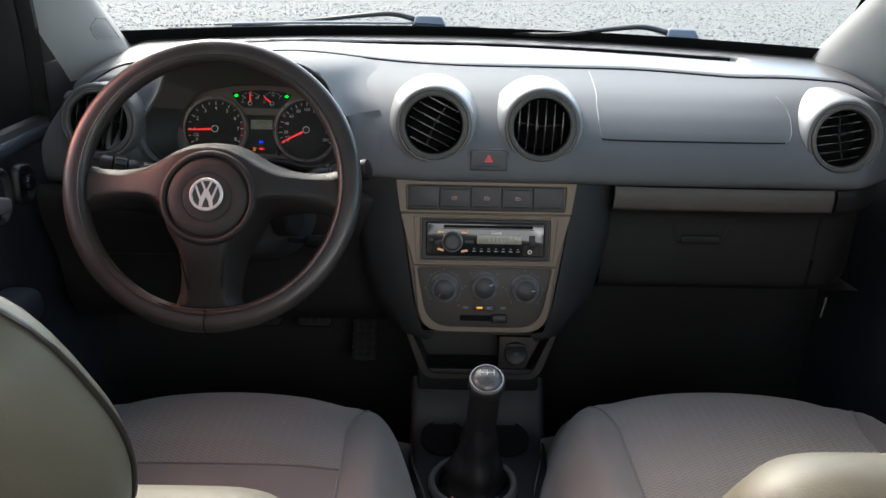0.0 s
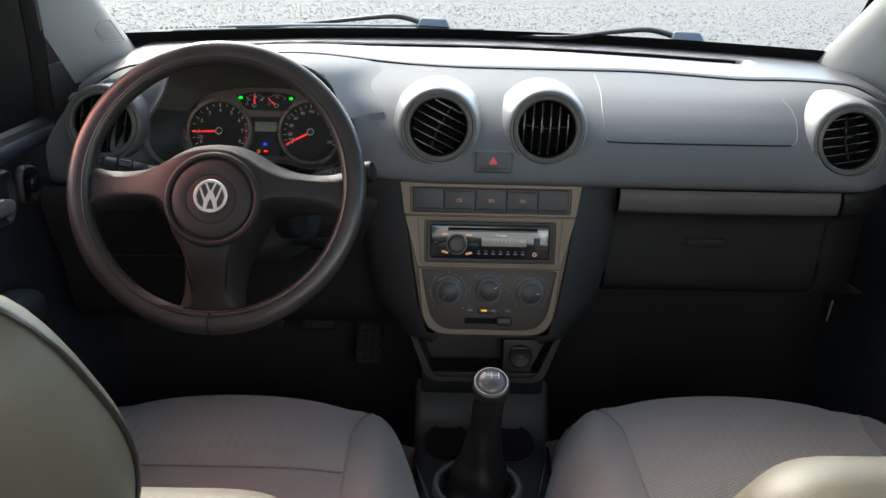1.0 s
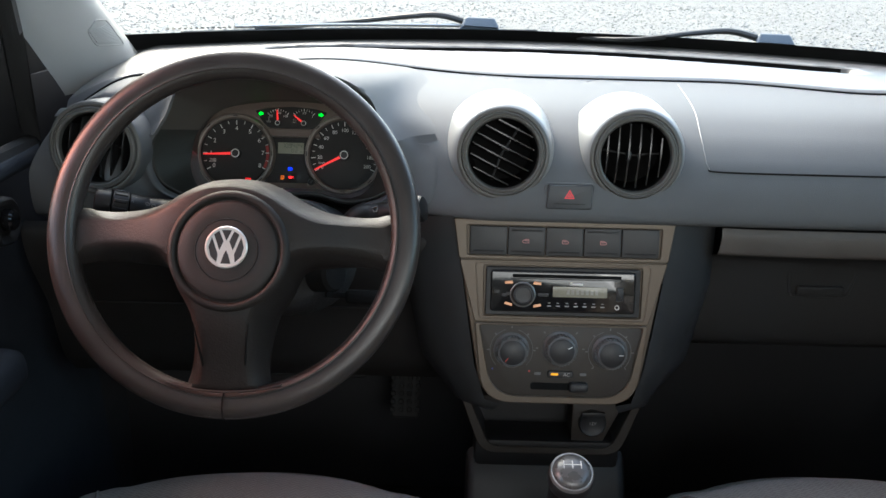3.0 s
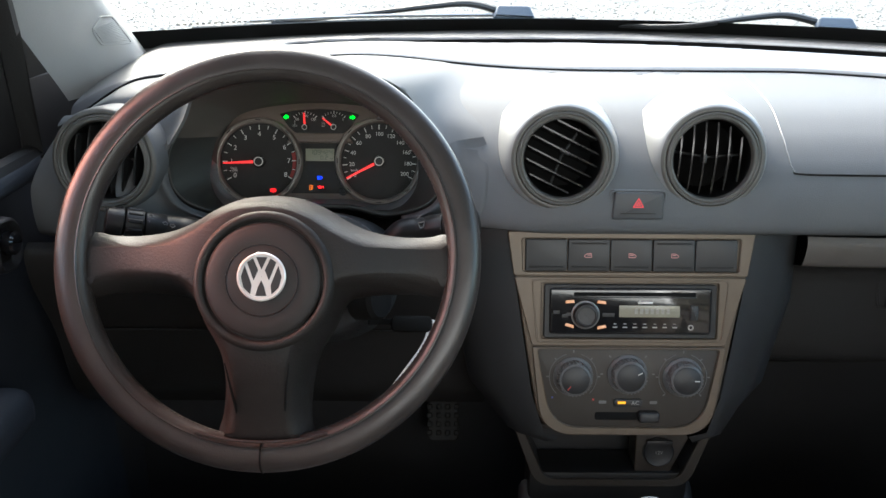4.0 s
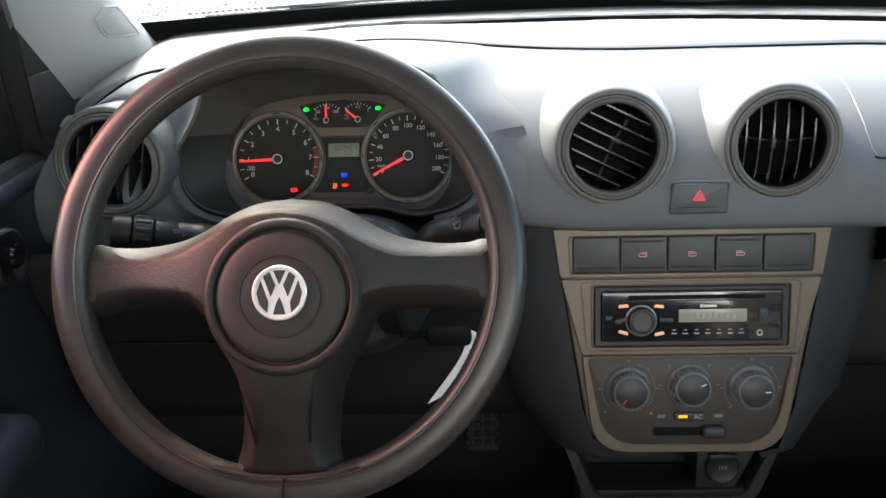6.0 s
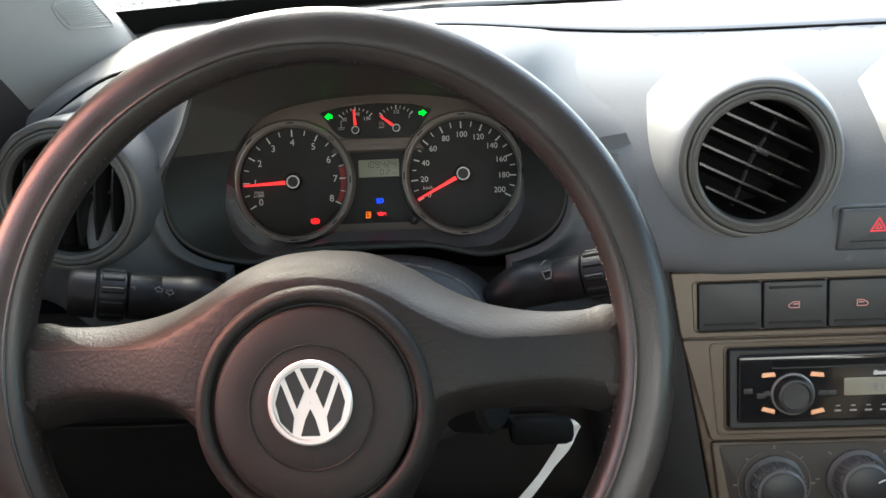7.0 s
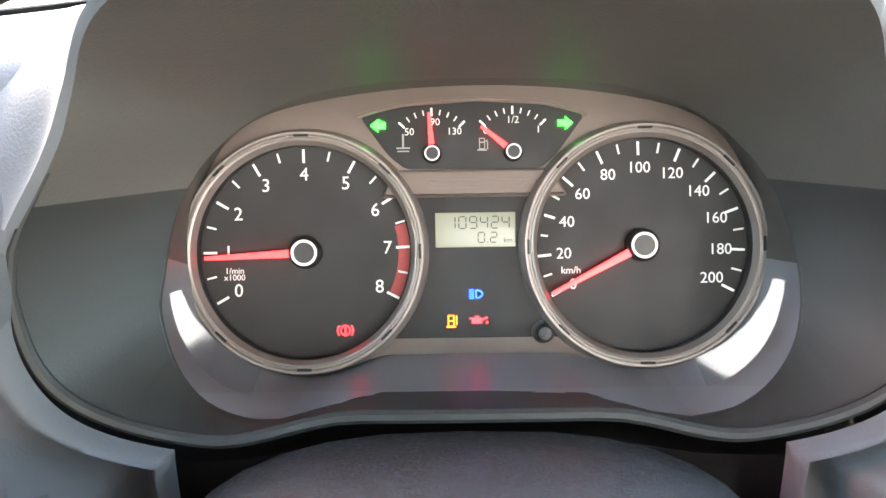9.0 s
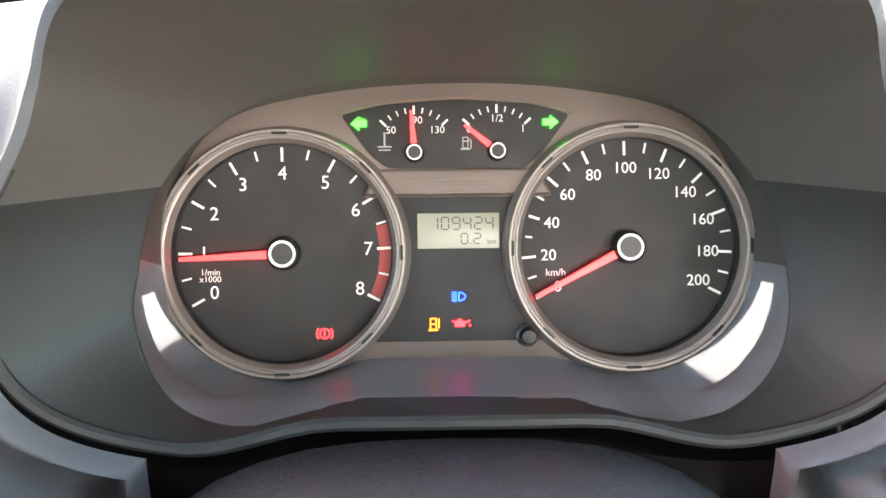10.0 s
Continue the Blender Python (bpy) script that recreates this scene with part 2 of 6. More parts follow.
def inset(loop, d):
    """The 2D loop moved inwards by d."""
    n, area = len(loop), sum(loop[i - 1].x * loop[i].y - loop[i].x * loop[i - 1].y for i in range(len(loop)))
    s, out = (1 if area > 0 else -1), []
    for i in range(n):
        t = loop[(i + 1) % n] - loop[i - 1]
        t = t.normalized() if t.length > 1e-9 else Vector((1, 0))
        out.append(loop[i] + Vector((-t.y, t.x)) * d * s)
    return out


def lift(loop, z):
    return [(p[0], p[1], z) for p in loop]


def slab(loop, z0, z1, b=0.001, steps=3, back=True):
    """A plate of that outline from z0 to z1 with a rounded front edge."""
    loops = [lift(loop, z0)]
    for i in range(steps + 1):
        q = i / steps * math.pi / 2
        loops.append(lift(inset(loop, b * (1 - math.cos(q))), z1 - b + b * math.sin(q)))
    return stack(loops, cap0=back, cap1=True)


def rim_frame(outer, inner, z0, z1, zi=None, b=0.001):
    """A frame between two outlines of equally many points, its inside wall going down to zi."""
    return stack([lift(outer, z0), lift(outer, z1 - b), lift(inset(outer, b), z1), lift(inset(inner, -b), z1), lift(inner, z1 - b),
                  lift(inner, z0 if zi is None else zi)])


def lathe(profile, n=48, arc=None):
    """A turned shape about Z from (radius, z) pairs."""
    return stack([[(r * math.cos(2 * math.pi * i / n), r * math.sin(2 * math.pi * i / n), z) for i in range(n)] for r, z in profile])


def tube(points, radius, n=10, closed=False, squash=1.0):
    """A round bar along points; radius is a number or one for each point."""
    pts = [Vector(p) for p in points]
    loops, up = [], None
    for i, p in enumerate(pts):
        a, b = (pts[i - 1], pts[(i + 1) % len(pts)]) if closed else (pts[max(i - 1, 0)], pts[min(i + 1, len(pts) - 1)])
        t = (b - a).normalized()
        if up is None:
            up = t.orthogonal().normalized()
        up = (up - t * up.dot(t)).normalized()
        side = t.cross(up)
        r = radius[i] if isinstance(radius, (list, tuple)) else radius
        loops.append([p + up * math.cos(q) * r + side * math.sin(q) * r * squash for q in (2 * math.pi * k / n for k in range(n))])
    if closed:
        loops.append(loops[0])
        return stack(loops)
    return stack(loops, True, True)


def bead(sx, sy, sz, b, at=(0, 0, 0), seg=2, m=None):
    """A block with rounded edges."""
    bm = bmesh.new()
    bmesh.ops.create_cube(bm, size=1, matrix=Matrix.Diagonal((sx, sy, sz, 1)))
    if b:
        bmesh.ops.bevel(bm, geom=bm.edges[:], offset=b, segments=seg, affect="EDGES", profile=0.5)
    bmesh.ops.transform(bm, matrix=m if m is not None else Matrix.Translation(at), verts=bm.verts)
    return bm


def both(*bms):
    """Several bmeshes joined into one."""
    out = bmesh.new()
    for b in bms:
        me = bpy.data.meshes.new("joined")
        b.to_mesh(me)
        b.free()
        out.from_mesh(me)
        bpy.data.meshes.remove(me)
    return out


def sheet(nu, nv, f, keep=None):
    """A grid of points f(u, v), u and v from 0 to 1; faces where keep(centre) is false are left out."""
    bm = bmesh.new()
    g = [[bm.verts.new(f(i / nu, j / nv)) for j in range(nv + 1)] for i in range(nu + 1)]
    for i in range(nu):
        for j in range(nv):
            q = (g[i][j], g[i + 1][j], g[i + 1][j + 1], g[i][j + 1])
            if keep is None or keep((q[0].co + q[2].co) / 2):
                bm.faces.new(q)
    for v in [v for v in bm.verts if not v.link_faces]:
        bm.verts.remove(v)
    return bm


def smooth_line(pts, n):
    """n + 1 points on a smooth line through pts."""
    p = [Vector(q) for q in pts]
    p = [2 * p[0] - p[1]] + p + [2 * p[-1] - p[-2]]
    out, k = [], len(p) - 3
    for i in range(n + 1):
        t = min(i / n * k, k - 1e-9)
        j, t = int(t), t - int(t)
        a, b, c, d = p[j:j + 4]
        out.append(0.5 * (2 * b + (c - a) * t + (2 * a - 5 * b + 4 * c - d) * t * t + (3 * b - a - 3 * c + d) * t ** 3))
    return out


def step(a, b, x):
    t = min(1, max(0, (x - a) / (b - a)))
    return t * t * (3 - 2 * t)


def lettering(name, text, size, mat, parent, x, y, z, roll=0.0, stretch=1.0, label=""):
    """Flat raised characters in the built-in font, centred at x, y."""
    cu = bpy.data.curves.new(name, "FONT")
    cu.body, cu.size, cu.align_x, cu.align_y, cu.extrude, cu.resolution_u = text, size, "CENTER", "CENTER", 0.0001, 3
    ob = bpy.data.objects.new(name, cu)
    scene.collection.objects.link(ob)
    bpy.context.view_layer.update()
    me = bpy.data.meshes.new_from_object(ob.evaluated_get(bpy.context.evaluated_depsgraph_get()))
    bpy.data.objects.remove(ob)
    bpy.data.curves.remove(cu)
    me.materials.clear()
    me.materials.append(mat)
    ob = new(name, me)
    ob.parent = parent
    ob.matrix_basis = pose(x, y, z, 0, 0, roll) @ Matrix.Diagonal((stretch, 1, 1, 1))
    if label:
        ob["label"] = label
    return ob


def flat(loop, z, thick=0.0004):
    return slab([Vector(p[:2]) for p in loop], z, z + thick, thick * 0.3, 1)


def bar(x, y, w, h, z, roll=0.0, thick=0.0003):
    return bead(w, h, thick, 0, m=pose(x, y, z, 0, 0, roll))


# ---- setting: ground, cabin shell, glass ----


def plank(a, b, c, d, thick):
    """A slab on the quad a b c d, thickened along its normal."""
    p = [Vector(q) for q in (a, b, c, d)]
    n = (p[1] - p[0]).cross(p[3] - p[0]).normalized() * thick
    return stack([p, [q + n for q in p]], True, True)


def ground_material():
    m = material("sunlit_gravel", (0.175, 0.169, 0.158), 0.95, wear=0.35, wear_size=0.5, grain=1.0, grain_size=0.03, spec=0.1)
    return m


GRAVEL = ground_material()
tagged(part("ground", sheet(20, 20, lambda u, v: ((u - 0.5) * 600, (v - 0.5) * 600, 0)), GRAVEL), "pale crushed-stone yard in hard sunlight", "ground", kind="structure")


def gravel_stones(count):
    rng = np.random.default_rng(4)
    base = np.array([(1, 0, 0), (-1, 0, 0), (0, 1, 0), (0, -1, 0), (0, 0, 1), (0, 0, -0.6)])
    tri = np.array([(0, 2, 4), (2, 1, 4), (1, 3, 4), (3, 0, 4), (2, 0, 5), (1, 2, 5), (3, 1, 5), (0, 3, 5)])
    dist = 6.0 + 20.0 * rng.random(count) ** 1.4
    x = (rng.random(count) - 0.5) * 1.3 * dist
    size = (0.009 + 0.020 * rng.random(count) ** 2)[:, None, None]
    turn = rng.random(count) * 6.283
    shape = base[None] * (0.6 + 0.8 * rng.random((count, 6, 1))) * size
    c, s = np.cos(turn)[:, None], np.sin(turn)[:, None]
    px = shape[:, :, 0] * c - shape[:, :, 1] * s + x[:, None]
    py = shape[:, :, 0] * s + shape[:, :, 1] * c + dist[:, None]
    pz = shape[:, :, 2] * 0.45 + size[:, :, 0] * 0.15
    verts = np.stack([px, py, pz], -1).reshape(-1, 3)
    faces = (tri[None] + 6 * np.arange(count)[:, None, None]).reshape(-1, 3)
    me = bpy.data.meshes.new("gravel")
    me.from_pydata(verts.tolist(), [], faces.tolist())
    m = bpy.data.materials.new("loose_stone")
    m.use_nodes = True
    n, l = m.node_tree.nodes, m.node_tree.links
    geo, ramp = n.new("ShaderNodeNewGeometry"), n.new("ShaderNodeValToRGB")
    ramp.color_ramp.elements[0].color, ramp.color_ramp.elements[1].color = (0.085, 0.082, 0.076, 1), (0.32, 0.31, 0.29, 1)
    l.new(geo.outputs["Random Per Island"], ramp.inputs[0])
    l.new(ramp.outputs[0], n["Principled BSDF"].inputs["Base Color"])
    n["Principled BSDF"].inputs["Roughness"].default_value = 0.95
    me.materials.append(m)
    tagged(new("gravel", me), "loose pale grey crushed stones on the yard", "gravel", kind="stuff")


gravel_stones(42000)


def structure(name, bm, mat, label, category):
    return tagged(part(name, bm, mat), label, category, kind="structure")


structure("floor", bead(1.36, 2.6, 0.04, 0.005, (0, -0.5, 0.20)), CARPET, "black carpeted car floor in deep shade", "floor")
structure("wall_front", bead(1.40, 0.03, 0.71, 0.005, (0, 0.43, 0.575)), BODY, "dark bulkhead behind the dashboard", "bulkhead")
structure("ceiling", stack([[(x, y, 1.40 + 0.03 * (1 - (x / 0.64) ** 2) + dz) for x in (-0.64, -0.35, 0, 0.35, 0.64)] for y, dz in
          ((0.06, -0.01), (-0.6, 0.03), (-1.2, 0.03), (-1.8, -0.02), (-1.8, 0.02), (-1.2, 0.07), (-0.6, 0.07), (0.06, 0.03))], closed=False), TRIM_LIGHT,
          "pale grey headlining under the roof", "ceiling")
structure("wall_rear", plank((-0.7, -1.8, 0.2), (0.7, -1.8, 0.2), (0.7, -1.8, 0.96), (-0.7, -1.8, 0.96), -0.03), BODY, "dark tailgate below the rear window", "wall")
for s, side in ((-1, "left"), (1, "right")):
    structure("wall_" + side, plank((s * 0.70, -1.8, 0.2), (s * 0.70, 0.6, 0.2), (s * 0.70, 0.6, 0.86), (s * 0.70, -1.8, 0.86), s * 0.03), BODY,
              "dark steel side of the car below the windows", "body side")
    structure("trim", plank((s * 0.645, -1.8, 1.34), (s * 0.645, 0.05, 1.34), (s * 0.63, 0.05, 1.43), (s * 0.63, -1.8, 1.43), s * 0.03), TRIM_LIGHT,
              "pale grey roof rail above the side windows", "roof rail")
    structure("trim", plank((s * 0.69, -0.92, 0.85), (s * 0.69, -0.80, 0.85), (s * 0.645, -0.80, 1.36), (s * 0.645, -0.92, 1.36), s * 0.03), TRIM_LIGHT,
              "pale grey centre pillar between the doors", "pillar")
    structure("trim", plank((s * 0.69, -1.8, 0.85), (s * 0.69, -1.55, 0.85), (s * 0.645, -1.45, 1.36), (s * 0.645, -1.8, 1.36), s * 0.03), TRIM_LIGHT,
              "pale grey rear pillar of the cabin", "pillar")


def screen_y(x):
    """The plan of the windscreen's foot."""
    return 0.632 - 0.66 * (x + 0.03) ** 2


def windscreen(u, v):
    xb, xt = -0.635 + 1.235 * u, -0.635 + 1.26 * u
    yb, yt = screen_y(xb) + 0.012, 0.07 - 0.45 * xt * xt
    b = 0.05 * math.sin(math.pi * v)
    return (xb + (xt - xb) * v, yb + (yt - yb) * v + b * 0.7, 0.966 + (1.42 - 0.966) * v + b)


pane = tagged(part("window_1", sheet(30, 16, windscreen), GLASS), "curved clear windscreen with a dusty foot", "windscreen", kind="structure")
pane.visible_shadow = False
part("black_border", sheet(30, 2, lambda u, v: Vector(windscreen(u, v * 0.040)) + Vector((0, -0.004, 0.0))), VOID, pane, "black painted band along the foot of the glass")
part("black_border", sheet(2, 16, lambda u, v: Vector(windscreen(u * 0.006, v)) + Vector((0, -0.004, 0))), VOID, pane)
part("black_border", sheet(2, 16, lambda u, v: Vector(windscreen(1 - u * 0.006, v)) + Vector((0, -0.004, 0))), VOID, pane)
dots = [bead(0.0035 + 0.002 * random.random(), 0.001, 0.0022, 0, tuple(Vector(windscreen(0.068 + 0.0058 * i, 0.050)) + Vector((0, -0.004, 0)))) for i in range(16)]
part("etched_marks", both(*dots), GREYMARK, pane, "row of small pale etched marks")

for s, mat, label in ((-1, GLASS, "clear driver's window full of daylight"), (1, GLASS, "clear passenger window full of daylight")):
    ob = structure("window_2" if s < 0 else "window_3", plank((s * 0.69, -0.80, 0.86), (s * 0.69, 0.04, 0.86), (s * 0.645, -0.15, 1.35), (s * 0.645, -0.80, 1.35), s * 0.004), mat, label, "car window")
    structure("window_4" if s < 0 else "window_5", plank((s * 0.69, -1.52, 0.86), (s * 0.69, -0.92, 0.86), (s * 0.645, -0.92, 1.35), (s * 0.645, -1.45, 1.35), s * 0.004), SIDEGLASS, "unseen rear side window, tint added to dim the light", "car window")
structure("window_6", plank((-0.70, -1.80, 0.96), (0.70, -1.80, 0.96), (0.66, -1.78, 1.42), (-0.66, -1.78, 1.42), -0.004), SIDEGLASS, "unseen rear window, tint added to dim the light", "car window")


D_FOOT, D_HEAD = (0.640, 0.262, 0.938), (0.662, -0.185, 1.40)


def pillar(s):
    """The trim of a windscreen pillar, from the dashboard's end up to the roof, with a loudspeaker grille."""
    g0, g1, d0, d1 = (Vector(p) for p in ((0.598, 0.425, 0.970) if s < 0 else (0.576, 0.420, 0.970), (0.645, -0.13, 1.41), D_FOOT, D_HEAD))

    def f(u, v):
        a, b = g0.lerp(g1, v), d0.lerp(d1, v)
        p = a.lerp(b, u) + Vector((-0.035, 0, 0)) * math.sin(math.pi * u) * (1 - 0.3 * v)
        if v < 0:
            p.x = a.lerp(b, u).x - 0.035 * math.sin(math.pi * u) + 0.01 * (v / 0.1) ** 2
        return (s * p.x, p.y, p.z)

    ob = structure("trim", sheet(16, 22, lambda u, v: f(u, 1.03 * v - 0.03)), TRIM_LIGHT, "pale grey windscreen pillar trim" + (" with a loudspeaker grille" if s < 0 else " bleached by sun"), "pillar trim")
    if s > 0:
        return
    q = rpoly([(0.28, 0.050), (0.62, 0.086), (0.61, 0.128), (0.46, 0.148), (0.29, 0.132)], 0.02, 4)
    pts = []
    for k in range(len(q)):
        for w in (0.0, 0.5):
            c = q[k].lerp(q[(k + 1) % len(q)], w)
            pts.append(Vector(f(c.x, c.y)) + Vector((0.0004, -0.0003, 0)))
    for k in range(13):
        w = (k + 0.5) / 13
        line = [Vector(f(0.300 + 0.295 * t, 0.060 + 0.064 * w + (0.031 - 0.026 * w) * t)) + Vector((0.0003, -0.0002, 0)) for t in (i / 8 for i in range(9))]
        part("grille_rib", tube(line, 0.0008, 5), TRIM_LIGHT, ob)
    part("grille_edge", tube(pts, 0.0012, 6, True), TRIM_LIGHT, ob, "fine raised edge of the loudspeaker grille")


pillar(-1)
pillar(1)
for s in (-1, 1):
    structure("trim", plank((s * 0.685, 0.03, 0.70), (s * 0.685, 0.40, 0.70), (s * 0.685, 0.36, 1.02), (s * 0.685, 0.03, 1.02), s * 0.01), VOID, "black corner panel at the front of the side window", "corner panel")
    structure("trim", plank((s * 0.685, 0.03, 1.02), (s * 0.685, 0.36, 1.02), (s * 0.670, -0.10, 1.46), (s * 0.670, -0.16, 1.46), s * 0.01), VOID, "black upper door frame beside the windscreen pillar", "door frame")
    structure("trim", plank((s * 0.655, 0.62, 0.20), (s * 0.70, 0.22, 0.20), (s * 0.70, 0.22, 0.95), (s * 0.655, 0.62, 0.95), s * 0.01), BODY, "dark body side behind the dashboard's end", "body side")
structure("trim", plank((-0.692, -0.02, 0.70), (-0.692, 0.46, 0.70), (-0.692, 0.46, 1.12), (-0.682, -0.02, 1.30), -0.01), VOID, "black mirror corner beside the driver's window", "corner panel")
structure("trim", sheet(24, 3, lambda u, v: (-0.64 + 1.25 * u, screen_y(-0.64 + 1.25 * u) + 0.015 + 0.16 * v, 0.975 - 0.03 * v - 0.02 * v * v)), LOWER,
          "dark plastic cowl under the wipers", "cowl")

# ---- dashboard ----
CX = 0.006                       # the car's middle plane
VENTS = ((-0.537, 0.106, 0.896, 82, "left"), (-0.071, 0.102, 0.9025, -26, "mid"), (0.080, 0.102, 0.9030, 88, "mid"), (0.507, 0.104, 0.8955, 10, "right"))
BX = -0.338
CM = facing(-0.3354, 0.2300, 0.868, 20) @ Matrix.Scale(0.945, 4)   # the plane of the instruments


def groove_y(x):
    """Plan of the seam between the fascia and the top pad."""
    r = abs(x - CX)
    return 0.355 - 0.10 * step(0.22, 0.50, r) - 0.06 * step(0.44, 0.60, r) + 0.02 * step(0.0, 0.2, -x) * (1 - step(0.3, 0.5, -x))


def groove_z(x):
    return 0.951 + 0.019 * math.exp(-((x - BX) / 0.145) ** 2) + 0.006 * step(0.38, 0.50, abs(x - CX)) - 0.046 * step(0.53, 0.635, abs(x - CX))


PROFILE = smooth_line([(0.128, 0.815), (0.104, 0.822), (0.094, 0.832), (0.0935, 0.850), (0.101, 0.874), (0.118, 0.898), (0.155, 0.922), (0.22, 0.940), (0.355, 0.951)], 44)


def fascia(u, v):
    k = v * 44
    i = min(int(k), 43)
    p = PROFILE[i].lerp(PROFILE[i + 1], k - i)
    w = step(0.10, 0.355, p.x)
    lo = -0.648 + 0.041 * step(0.835, 0.945, p.y)
    x = lo + (0.604 - lo) * u
    y = p.x + (groove_y(x) - 0.355) * w
    z = p.y + (groove_z(x) - 0.951) * w
    end = step(0.52, 0.63, abs(x - CX))
    y += 0.07 * end * (1 - w)
    r = math.hypot((x - BX) / 0.200, (z - 0.885) / 0.115)
    y += 0.036 * (1 - step(0.70, 1.15 if x < BX else 1.42, r)) * (1 - w)
    if x < -0.2:
        z -= 0.03 * (1 - step(0.822, 0.85, p.y)) * step(0.17, 0.24, -x)
    return (x, y, z)


def opening(n=72):
    """The front edge of the instrument binnacle, as (x, z) round its middle, from the right side over the top."""
    out = []
    for i in range(n):
        q = 2 * math.pi * i / n
        c, s = math.cos(q), math.sin(q)
        if s >= 0:
            z = 0.885 + 0.102 * abs(s) ** 0.65
            x = math.copysign(0.124 * abs(c) ** 0.60 + 0.022 * (1 - step(0.885, 0.940, z)), c)
        else:
            x, z = 0.146 * math.copysign(abs(c) ** 0.55, c), 0.885 - 0.059 * abs(s) ** 0.62
            z += 0.012 * (1 - step(0.040, 0.092, abs(x)))
        out.append((BX + x, z))
    return out


OPEN = opening(144)


def in_opening(x, z, grow=0.0):
    """Whether a place lies inside the opening, grown by so much."""
    if abs(x - BX) > 0.2:
        return False
    k = 1 + grow / 0.1
    inside, n = False, len(OPEN)
    for i in range(n):
        (ax, az), (bx, bz) = OPEN[i - 1], OPEN[i]
        ax, bx, az, bz = BX + (ax - BX) * k, BX + (bx - BX) * k, 0.885 + (az - 0.885) * k, 0.885 + (bz - 0.885) * k
        if (az > z) != (bz > z) and x < (bx - ax) * (z - az) / (bz - az) + ax:
            inside = not inside
    return inside


def fascia_keep(c):
    if in_opening(c.x, c.z, 0.014 if c.z > 0.895 else 0.0255) and c.y < 0.3:
        return False
    if abs(c.x - BX) < 0.110 and c.z > 0.90 and c.y < 0.36:
        return False
    if abs(c.x - BX) < 0.136 and c.z < 0.86:
        return False
    for x, y, z, _, _ in VENTS:
        if math.hypot(c.x - x, c.z - z) < 0.0490 and c.y < 0.2:
            return False
    return True


dash = thing("dashboard", pose(0, 0, 0), "moulded grey plastic dashboard across the cabin", "dashboard")


def fascia_mesh():
    """The fascia with its holes; the verges of the vents' holes are drawn onto circles."""
    bm = sheet(240, 70, fascia, fascia_keep)
    edge = {v for e in bm.edges if len(e.link_faces) == 1 for v in e.verts}
    for v in edge:
        for x, y, z, _, _ in VENTS:
            d = math.hypot(v.co.x - x, v.co.z - z)
            if 0.04 < d < 0.056 and v.co.z > 0.822:
                k = 0.0485 / d
                v.co.x, v.co.z = x + (v.co.x - x) * k, z + (v.co.z - z) * k
    return bm


def edge_points():
    """The front edge of the binnacle's opening in space."""
    out = []
    for x, z in OPEN:
        t = step(0.945, 0.985, z)
        out.append(Vector((x, 0.140 - 0.030 * t, z)))
    return out


part("fascia", fascia_mesh(), DASH, dash, "grained blue-grey plastic", angle=60)


def pad(u, v):
    x = -0.6065 + 1.2105 * u
    y0, y1 = groove_y(x) + 0.002, screen_y(x) + 0.004
    y = y0 + (y1 - y0) * v
    z0 = groove_z(x) + 0.0035
    z = z0 + (0.972 - 0.03 * step(0.57, 0.65, abs(x - CX)) - z0) * v ** (0.8 - 0.4 * step(0.50, 0.60, abs(x - CX))) - 0.006 * (1 - step(0.0, 0.05, v))
    if -0.42 < x < 0.46:
        d = y - (screen_y(x) - 0.085)
        if abs(d) < 0.022:
            z -= 0.014 * (1 - (abs(d) / 0.022) ** 4) * step(0.46, 0.44, x) * step(-0.42, -0.40, x)
    return (x, y, z)


part("top_pad", sheet(160, 70, pad), PAD, dash, "smooth top pad with a long defroster slot", angle=60)
# Black strip on the slot's far wall, in place of the shade inside.
part("slot_shade", sheet(80, 1, lambda u, v: (-0.40 + 0.84 * u, screen_y(-0.40 + 0.84 * u) - 0.0685 + 0.001 * v, 0.953 + 0.0135 * v)), VOID, dash, "dark strip for the shade in the defroster slot")


def lens_z(v):
    """How far the clear lens stands before the plane of the dials: its foot leans out towards the driver."""
    return 0.014 + 0.034 * step(0.055, -0.025, v) + 0.007 * step(-0.02, -0.065, v)


def cluster_outline(g=0.0):
    """Outline of the instrument lens in the cluster's plane, drawn in by g."""
    low = [(-0.1235, -0.012), (-0.1240, -0.0278), (-0.1165, -0.0480), (-0.1036, -0.0619), (-0.0843, -0.0682), (-0.066, -0.0655), (-0.0471, -0.0592), (-0.030, -0.0584), (0.0, -0.0584),
           (0.0290, -0.0586), (0.0460, -0.0612), (0.060, -0.0660), (0.0734, -0.0688), (0.088, -0.0680), (0.105, -0.0590), (0.1170, -0.0450), (0.1222, -0.0300), (0.1228, -0.012)]
    top = [(math.copysign(0.1237 * abs(math.cos(q)) ** 0.7, math.cos(q)) - 0.0007, -0.008 + 0.0770 * math.sin(q) ** 0.75) for q in (math.pi * i / 18 for i in range(1, 18))]
    line = smooth_line(low + top + [low[0]], 144)[:-1]
    return inset([Vector(p) for p in line], g)


